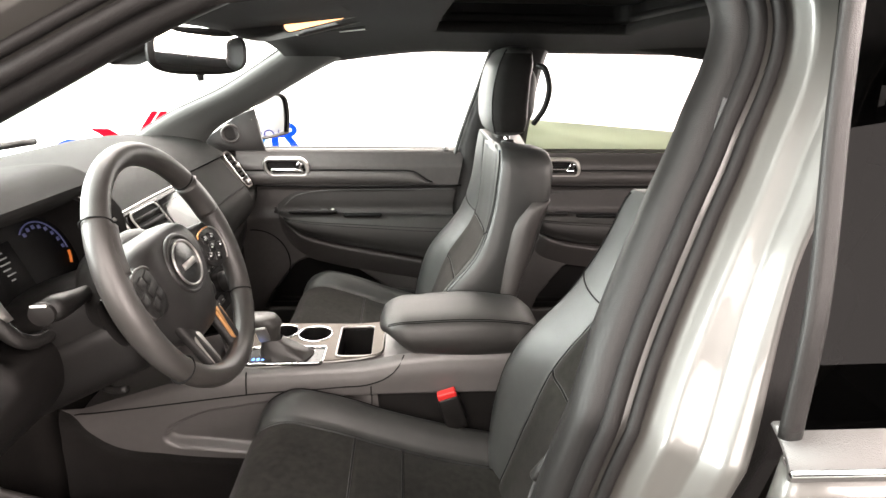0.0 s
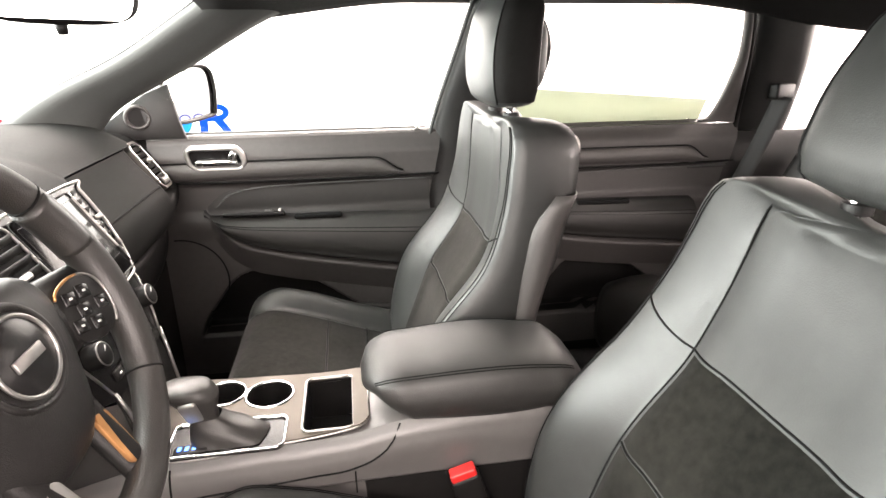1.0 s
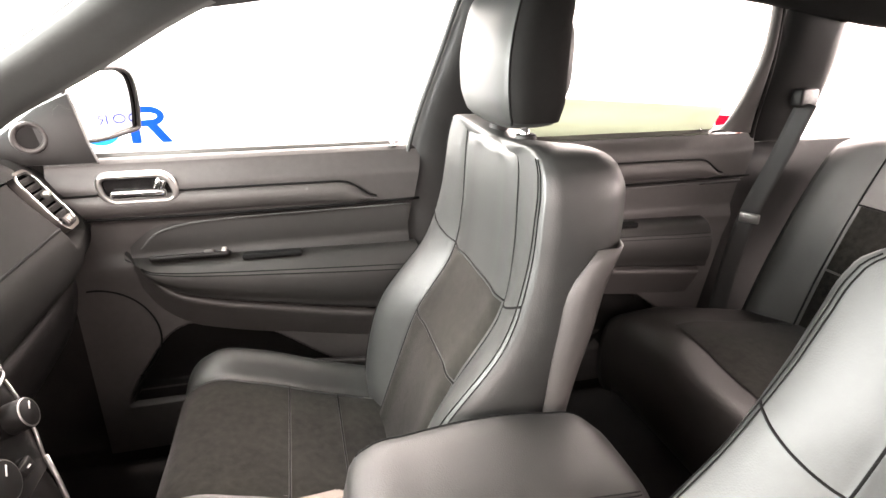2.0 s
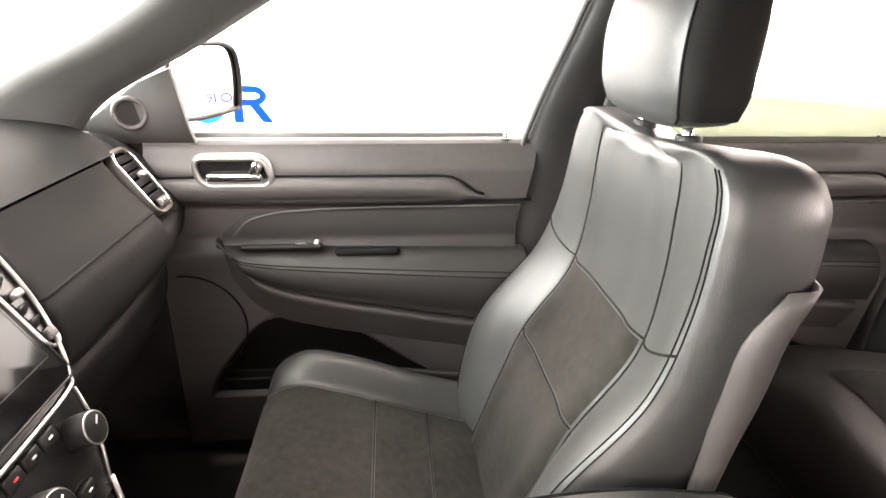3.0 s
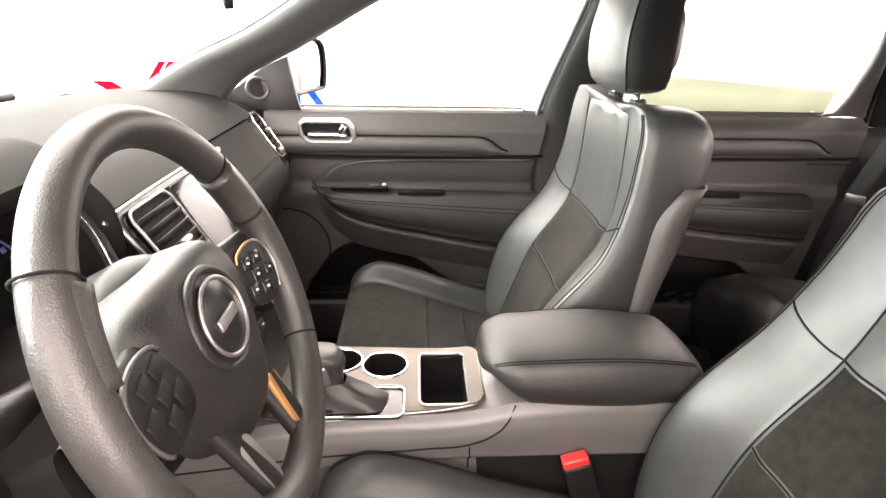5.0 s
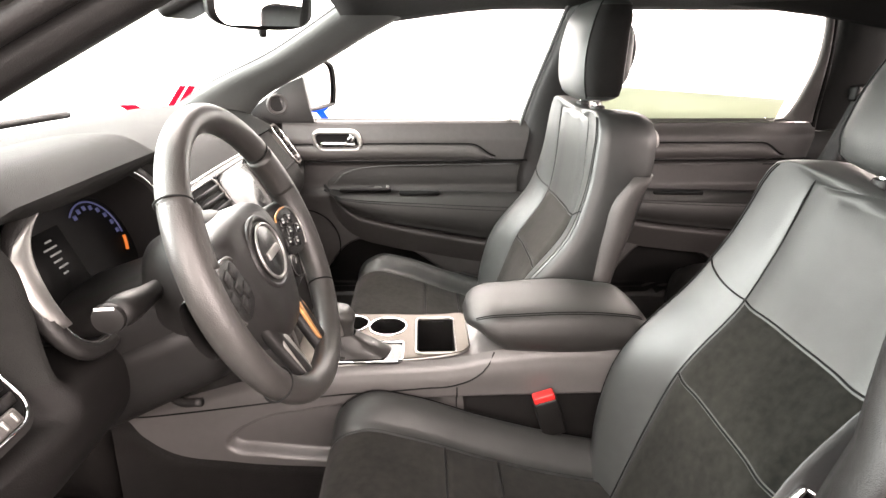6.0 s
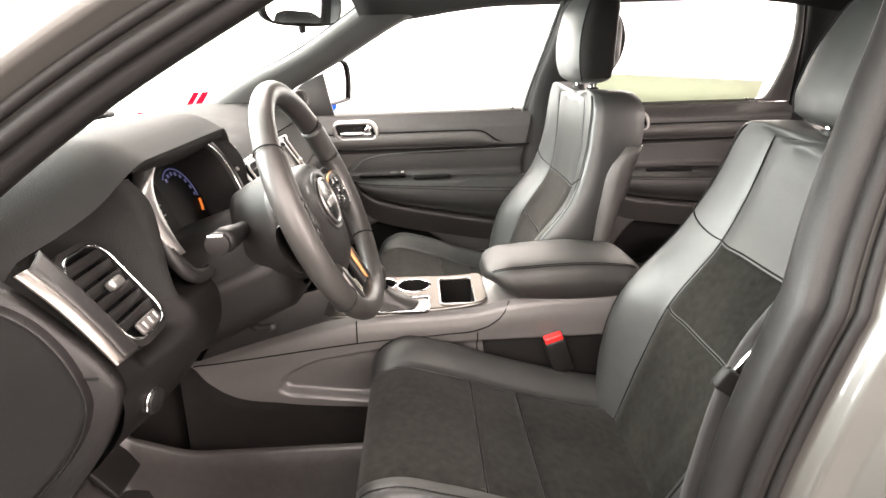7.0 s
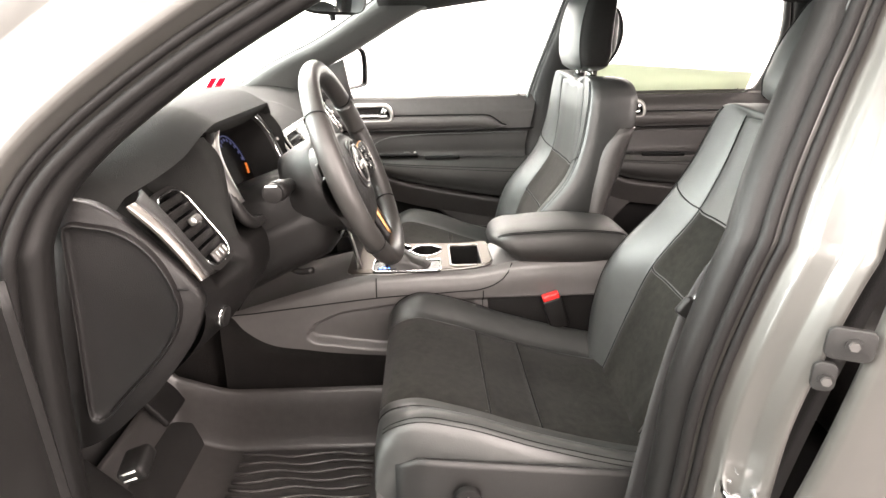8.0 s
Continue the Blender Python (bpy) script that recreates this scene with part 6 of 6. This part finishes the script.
# shifter well, gaiter and lever
hoop("shifter_rim", pose(-0.216, -0.088, Z0 + 0.004), rounded(0.162, 0.074, 0.012), 0.0032, CHROME, console, "bright shifter surround", flat=0.7)
plate("shifter_plate", pose(-0.216, -0.088, Z0 - 0.001), rounded(0.162, 0.074, 0.012), 0.003, GLOSS, console, "gloss black shifter plate")
box("gear_display", pose(-0.264, -0.111, Z0 + 0.005, 0, -6, 0), (0.048, 0.020, 0.004), GLASS_BLACK, console, "small dark gear display", 0.002)
for k in range(4):
    box("gear_mark", pose(-0.279 + 0.010 * k, -0.111, Z0 + 0.0075, 0, -6, 0), (0.005, 0.008, 0.001), BLUE_LED, console, "lit blue gear mark", 0.0)
shifter = thing("gear_shifter", (-0.225, -0.084, Z0), "black leather gear lever with a gathered boot", "gear lever")
BOOT = [(0.0, -0.215, 0.055, 0.034, 0.0), (0.25, -0.222, 0.046, 0.030, 0.012), (0.6, -0.234, 0.032, 0.024, 0.026), (1.0, -0.243, 0.021, 0.018, 0.040)]


def boot(u, v):
    x, a, b, z = curve(BOOT, v)
    th = math.tau * u
    k = 1 + 0.05 * math.sin(5 * th + 6 * v) * (1 - v)
    return (x + a * k * math.copysign(abs(math.cos(th)) ** 0.7, math.cos(th)), -0.084 + b * k * math.copysign(abs(math.sin(th)) ** 0.7, math.sin(th)), Z0 + 0.004 + z)


sheet("boot", boot, 40, 14, LEATHER_FINE, shifter, "gathered black leather boot", wrap=True)
KN = [(0.0, 0.017, 0.017), (0.25, 0.021, 0.020), (0.5, 0.028, 0.024), (0.70, 0.034, 0.027), (0.86, 0.034, 0.027), (0.96, 0.027, 0.021), (1.0, 0.012, 0.008)]


def knob(u, v):
    a, b = curve(KN, v)
    th = math.tau * u
    ax = -0.243 - 0.018 * v
    return (ax + a * math.copysign(abs(math.cos(th)) ** 0.75, math.cos(th)) - 0.006 * step(0.6, 0.9, v), -0.084 + b * math.copysign(abs(math.sin(th)) ** 0.75, math.sin(th)), Z0 + 0.036 + 0.062 * v)


sheet("knob", knob, 32, 22, LEATHER_FINE, shifter, "black leather knob", wrap=True, caps=True)
box("knob_inlay", pose(-0.256, -0.105, Z0 + 0.062, 20, -12, 0), (0.026, 0.010, 0.040), SILVER, shifter, "satin silver knob inlay", 0.005)

# armrest lid
ARM = [(0.0, 0.060, 0.888, 0.910), (0.015, 0.082, 0.880, 0.924), (0.04, 0.102, 0.874, 0.932), (0.10, 0.116, 0.869, 0.942), (0.25, 0.122, 0.866, 0.948), (0.8, 0.121, 0.862, 0.946), (0.93, 0.114, 0.866, 0.936), (1.0, 0.090, 0.876, 0.916)]
LID = [(0.0, 0.0, 1.0), (0.10, 0.52, 0.95), (0.18, 0.79, 0.80), (0.23, 0.90, 0.62), (0.29, 0.97, 0.28), (0.36, 1.0, -0.10), (0.43, 0.96, -0.55), (0.50, 0.86, -0.88), (0.60, 0.60, -1.0), (1.0, 0.0, -1.0)]


def arm(u, v):
    """The lid: crowned on top, its sides bulging, its front cut back below."""
    w, zb, zt = curve(ARM, v)
    k = 2 * u if u <= 0.5 else 2 - 2 * u
    a, h = curve(LID, k)
    back = 0.050 * ((1 - h) / 2) ** 1.3 * step(0.30, 0.0, v)
    return (-0.018 + 0.345 * v + back, -0.030 + 0.80 * w * a * (-1 if u > 0.5 else 1), (zb + zt) / 2 + (zt - zb) / 2 * h)


lid = sheet("armrest_lid", arm, 72, 44, ARM_LEATHER, console, "padded black leather armrest lid", wrap=True, caps=True)
for q in (0.088, 0.096):
    for uu in (q, 1 - q):
        tube("stitching", [Vector(arm(uu, 0.05 + 0.90 * k / 40)) + Vector((0, 0, 0.0004)) for k in range(41)], 0.0009, SEAM, lid)
box("console_box", pose(0.15, -0.026, 0.70), (0.35, 0.19, 0.30), PLASTIC_HARD, console, "rear body of the console", 0.012)

# ---- rear bench ----
bench = thing("rear_bench", (1.15, 0, 0.47), "black leather rear bench with dark cloth insets", "rear seat")


def bench_cushion(u, v):
    y = -0.66 + 1.32 * v
    th = u
    k = 0.012 * math.cos(6 * math.pi * v)
    x, z = curve([(0, 0.86, 0.50), (0.12, 0.735, 0.52), (0.25, 0.705, 0.64), (0.36, 0.725, 0.735), (0.46, 0.78, 0.762), (0.7, 0.98, 0.745), (1.0, 1.22, 0.70)], u)
    return (x, y, z - k * step(0.3, 0.5, u) - 0.03 * step(0.60, 0.66, abs(y)))


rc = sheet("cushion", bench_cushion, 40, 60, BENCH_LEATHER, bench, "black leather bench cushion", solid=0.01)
sheet("inset", lambda u, v: Vector(bench_cushion(0.47 + 0.48 * u, 0.62 + 0.24 * v)) + Vector((0, 0, 0.004)), 16, 16, SUEDE, rc, "dark cloth inset")


def bench_back(u, v):
    y = -0.62 + 1.24 * u
    a = abs(abs(y) - 0.34) / 0.28
    z = 0.68 + 0.53 * v
    bul = 0.045 * step(0.45, 0.9, a)
    x = 1.145 + 0.20 * v - 0.02 * math.sin(math.pi * v) - bul * (1 - 0.5 * v) + 0.05 * step(0.93, 1.0, v)
    return (x, y, z - 0.03 * step(0.52, 0.62, abs(y)) * step(0.8, 1, v))


rb = sheet("backrest", bench_back, 90, 40, ARM_LEATHER, bench, "black leather bench backrest", solid=0.09)
for v0, v1 in ((0.04, 0.36), (0.37, 0.66)):
    sheet("inset", lambda u, v: Vector(bench_back(0.665 + 0.22 * u, v0 + (v1 - v0) * v)) + Vector((-0.004, 0, 0.001)), 20, 16, SUEDE, rb, "dark cloth inset")
for uu in (0.655, 0.895):
    tube("seam", [Vector(bench_back(uu, 0.03 + 0.94 * k / 30)) + Vector((-0.001, 0, 0)) for k in range(31)], 0.0022, SEAM, rb)
tube("seam", [Vector(bench_back(0.655 + 0.24 * k / 20, 0.665)) + Vector((-0.001, 0, 0)) for k in range(21)], 0.0022, SEAM, rb)
for yy in (-0.34, 0.34):
    def bhead(u, v):
        th = math.tau * u
        w = 0.12 * (1 - 0.5 * abs(2 * v - 1) ** 5)
        t = 0.045 * (1 - 0.6 * abs(2 * v - 1) ** 5)
        return (1.385 + 0.03 * v + t * math.copysign(abs(math.sin(th)) ** 0.6, math.sin(th)), yy + w * math.copysign(abs(math.cos(th)) ** 0.6, math.cos(th)), 1.20 + 0.16 * v)
    sheet("headrest", bhead, 40, 16, LEATHER, bench, "black rear headrest", wrap=True, caps=True)

# ---- seat belts ----
def webbing(name, pts, w, parent, label, face_dir):
    """A flat belt along points, its flat side to face_dir."""
    line = smooth_line(pts, 40)
    f = Vector(face_dir)
    def fn(u, v):
        k = round(v * 39)
        t = (line[min(k + 1, 39)] - line[max(k - 1, 0)]).normalized()
        sd = t.cross(f).normalized()
        return line[k] + sd * w * (u - 0.5)
    return sheet(name, fn, 4, 39, BELT, parent, label, solid=0.0018)


rear_belt = thing("seat_belt", (1.10, 0.56, 0.75), "grey rear seat belt hanging from its pillar guide", "seat belt", "seat belts")
webbing("webbing", [(1.200, 0.640, 1.255), (1.155, 0.652, 1.10), (1.105, 0.660, 0.957), (1.075, 0.660, 0.80), (1.060, 0.655, 0.66)], 0.046, rear_belt, "grey webbing", (-0.8, -0.6, 0))
box("belt_guide", pose(1.205, 0.655, 1.268, 0, 0, 20), (0.085, 0.03, 0.045), PLASTIC_HARD, rear_belt, "black belt guide", 0.008)
box("tongue", pose(1.104, 0.650, 0.962, 0, 0, 30), (0.012, 0.05, 0.026), SILVER, rear_belt, "bright tongue", 0.004)
driver_belt = thing("seat_belt", (0.24, -0.655, 0.75), "grey driver's seat belt beside the seat", "seat belt", "seat belts")
webbing("webbing", [(0.355, -0.665, 1.42), (0.31, -0.668, 1.20), (0.222, -0.660, 1.04), (0.185, -0.668, 0.90), (0.16, -0.67, 0.70), (0.15, -0.67, 0.60)], 0.046, driver_belt, "grey webbing", (0.25, -1, 0.1))
box("tongue", pose(0.220, -0.664, 1.030, 0, 35, 0), (0.030, 0.010, 0.050), CHROME, driver_belt, "bright steel tongue", 0.004)
box("tongue_cap", pose(0.208, -0.664, 1.006, 0, 35, 0), (0.052, 0.014, 0.030), PLASTIC_HARD, driver_belt, "black tongue cap", 0.005)
pass_belt = thing("seat_belt", (0.33, 0.69, 0.75), "dark passenger seat belt on the centre pillar", "seat belt", "seat belts")
webbing("webbing", [(0.375, 0.605, 1.40), (0.35, 0.655, 1.20), (0.33, 0.672, 1.0), (0.30, 0.672, 0.80), (0.28, 0.67, 0.62)], 0.046, pass_belt, "dark webbing", (0, -1, 0))
box("belt_guide", pose(0.375, 0.598, 1.41, 0, 0, 0), (0.06, 0.025, 0.05), PLASTIC_HARD, pass_belt, "black belt guide", 0.008)

# ---- mirrors and overhead ----
rvm = thing("rear_view_mirror", (-0.345, 0.0, 1.50), "black rear-view mirror below the windscreen's top", "rear-view mirror")
RM = facing((-0.358, 0.018, 1.470), (0.82, -0.56, -0.08))


def mir(u, v):
    th = math.tau * u
    e = 0.6
    k = 1.0 - 0.35 * v ** 3
    return RM @ Vector((0.112 * k * math.copysign(abs(math.cos(th)) ** e, math.cos(th)), 0.044 * k * math.copysign(abs(math.sin(th)) ** e, math.sin(th)), -0.035 * v))


sheet("mirror_case", mir, 48, 10, PLASTIC_HARD, rvm, "rounded black case", wrap=True, caps=True)
plate("mirror_glass", RM @ pose(0, 0, 0.001), [(a * 0.93, b * 0.88) for a, b in rounded(0.216, 0.084, 0.030)], 0.002, MIRROR, rvm, "mirror glass")
tube("mirror_knob", [RM @ Vector((0, -0.038, -0.010)), RM @ Vector((0.0, -0.056, -0.006))], [0.009, 0.006], PLASTIC_HARD, rvm, "small tab", n=10)
tube("mirror_stem", smooth_line([RM @ Vector((0, 0.01, -0.03)), (-0.40, 0.0, 1.475), (-0.45, 0.0, 1.485)], 10), 0.012, PLASTIC_HARD, rvm, "stem", n=10)
box("sensor_cover", pose(-0.46, -0.01, 1.475, 0, -24, 0), (0.10, 0.12, 0.035), PLASTIC_HARD, rvm, "black sensor cover", 0.012)
over = thing("overhead_console", (-0.14, 0.03, 1.54), "dark overhead console with two lit map lamps", "overhead console")
OC = pose(-0.150, 0.02, 1.541, 0, -14, 0)


def oc_shell(u, v):
    th = math.tau * u
    k = (1.0 - 0.30 * v ** 2.5) if v < 0.999 else 0.66
    return OC @ Vector((0.150 * k * math.copysign(abs(math.cos(th)) ** 0.5, math.cos(th)), 0.095 * k * math.copysign(abs(math.sin(th)) ** 0.5, math.sin(th)), 0.020 - 0.046 * v ** 0.8))


sheet("housing", oc_shell, 48, 10, PLASTIC_HARD, over, "dark plastic housing", wrap=True, caps=True)
for sg in (-1, 1):
    lens = OC @ pose(0.035, sg * 0.074, -0.019, -sg * 135, 0, 0)
    plate("map_lamp", lens, rounded(0.140, 0.022, 0.009), 0.004, LAMP_WARM, over, "warm lit map lamp", 0.0015)
    hoop("lamp_rim", lens, rounded(0.144, 0.026, 0.011), 0.003, PLASTIC_GREY, over, "grey lamp rim")
for sg in (-1, 1):
    vis = thing("sun_visor", (-0.12, sg * 0.34, 1.54), "dark cloth sun visor folded against the roof", "sun visor", "sun visors")
    box("visor_board", pose(-0.12, sg * 0.34, 1.530, 0, -7, 0), (0.15, 0.32, 0.016), HEADLINER, vis, "cloth-covered board", 0.008)
box("visor_label", pose(-0.082, 0.27, 1.5258, 0, -7, 0), (0.060, 0.07, 0.001), WHITE_MARK, vis, "small white label", 0.0)
grab = thing("grab_handle", (0.52, 0.60, 1.43), "black curved grab handle above the rear window", "grab handle")
tube("handle_bar", smooth_line([(0.437, 0.585, 1.455), (0.457, 0.565, 1.445), (0.474, 0.565, 1.39), (0.467, 0.585, 1.33), (0.447, 0.63, 1.28)], 24), 0.009, PLASTIC_HARD, grab, "curved black bar", n=12)

out_mir = thing("side_mirror", (-0.45, 0.80, 1.22), "black passenger side mirror outside the window", "side mirror")
OM = facing((-0.447, 0.899, 1.275), (0.85, -0.53, 0.0))
om_out = [(-0.088, -0.064), (0.066, -0.068), (0.088, -0.048), (0.093, 0.02), (0.078, 0.062), (0.024, 0.072), (-0.078, 0.056)]
OMO = [(p.x, p.y) for p in smooth_line([(a, b, 0) for a, b in om_out], 56, closed=True)]


def shell_m(u, v):
    a, b = OMO[round(u * 56) % 56]
    k = 1.03 - 0.40 * v ** 2.2
    return OM @ Vector((a * k, b * k, 0.012 - 0.10 * v))


sheet("mirror_shell", shell_m, 56, 12, GLOSS, out_mir, "gloss black shell", wrap=True, caps=False)
sheet("shell_back", lambda u, v: Vector(shell_m(u, 1.0)).lerp(OM @ Vector((0, 0, -0.105)), v), 56, 4, GLOSS, out_mir, "", wrap=True)
plate("mirror_glass", OM, [(a * 0.96, b * 0.95) for a, b in OMO], 0.003, MIRROR, out_mir, "mirror glass")
hoop("mirror_rim", OM @ pose(0, 0, 0.010), OMO, 0.005, PLASTIC_HARD, out_mir, "black rim")
box("mirror_arm", pose(-0.490, 0.785, 1.238, 0, 0, 15), (0.05, 0.13, 0.085), RUBBER, out_mir, "black arm", 0.012)

# ---- footwell ----
mat = thing("floor_mat", (-0.45, -0.42, 0.46), "moulded black rubber floor mat with raised edges", "floor mat")


def mat_fn(u, v):
    x = -0.80 + 0.56 * u
    y = -0.68 + 0.45 * v
    wall = 0.14 * step(0.90, 1.0, v) + 0.06 * step(0.06, 0.0, v) + 0.10 * step(0.10, 0.0, u) + 0.03 * step(0.95, 1.0, u)
    return (x, y, 0.475 + wall + 0.05 * step(0.35, 0.0, u))


sheet("tray", mat_fn, 60, 60, MAT_RUBBER, mat, "moulded rubber tray", solid=0.004)
for k in range(14):
    yy = -0.64 + 0.026 * k
    tube("rib", [(-0.60 + 0.03 * q, yy + 0.006 * math.sin(q * 1.1 + k), 0.483) for q in range(11)], 0.004, MAT_RUBBER, mat, "raised rib", n=6)
pedals = thing("brake_pedal", (-0.76, -0.28, 0.52), "black brake pedal hanging under the dashboard", "pedal")
box("pad", pose(-0.755, -0.285, 0.63, 0, 55, 0), (0.075, 0.11, 0.016), RUBBER, pedals, "rubber pad", 0.006)
tube("arm", smooth_line([(-0.775, -0.285, 0.64), (-0.82, -0.285, 0.75), (-0.80, -0.285, 0.90)], 10), 0.010, PLASTIC_HARD, pedals, "steel arm")
rest = thing("foot_rest", (-0.74, -0.60, 0.50), "black plastic parking pedal and foot rest", "foot rest")
box("pad", pose(-0.735, -0.60, 0.66, 0, 50, 0), (0.11, 0.085, 0.02), PLASTIC_HARD, rest, "ridged pad", 0.008)
tube("arm", [(-0.75, -0.60, 0.66), (-0.80, -0.60, 0.75), (-0.79, -0.60, 0.88)], 0.010, PLASTIC_HARD, rest, "steel arm")
release = thing("release_lever", (-0.595, -0.69, 0.79), "small black hood release lever with white print", "release lever")
box("lever", pose(-0.595, -0.690, 0.800, 15, -20, 0), (0.042, 0.05, 0.026), PLASTIC_HARD, release, "black lever", 0.008)
for dz in (-0.006, 0.006):
    box("print", pose(-0.593, -0.7165, 0.800 + dz, 15, -20, 0), (0.020, 0.001, 0.003), WHITE_MARK, release, "unreadable white marks", 0.0)
kick = sheet("kick_panel", lambda u, v: (-0.95 + 0.26 * u, -0.735, 0.46 + 0.45 * v), 6, 6, CARPET, None, "", solid=0.015)
tagged(kick, "dark carpeted kick panel beside the footwell", "kick panel", kind="structure")
kick2 = sheet("kick_panel", lambda u, v: (-0.95 + 0.45 * u, 0.735, 0.46 + 0.75 * v), 6, 6, CARPET, None, "", solid=0.015)
tagged(kick2, "dark carpeted kick panel beside the footwell", "kick panel", kind="structure")
sill = sheet("sill", lambda u, v: (-0.62 + 0.80 * u, -0.70 - 0.12 * v, 0.50 + 0.012 * math.sin(math.pi * v)), 12, 6, PLASTIC, None, "", solid=0.015)
tagged(sill, "black plastic scuff plate along the doorway", "door sill", kind="structure")
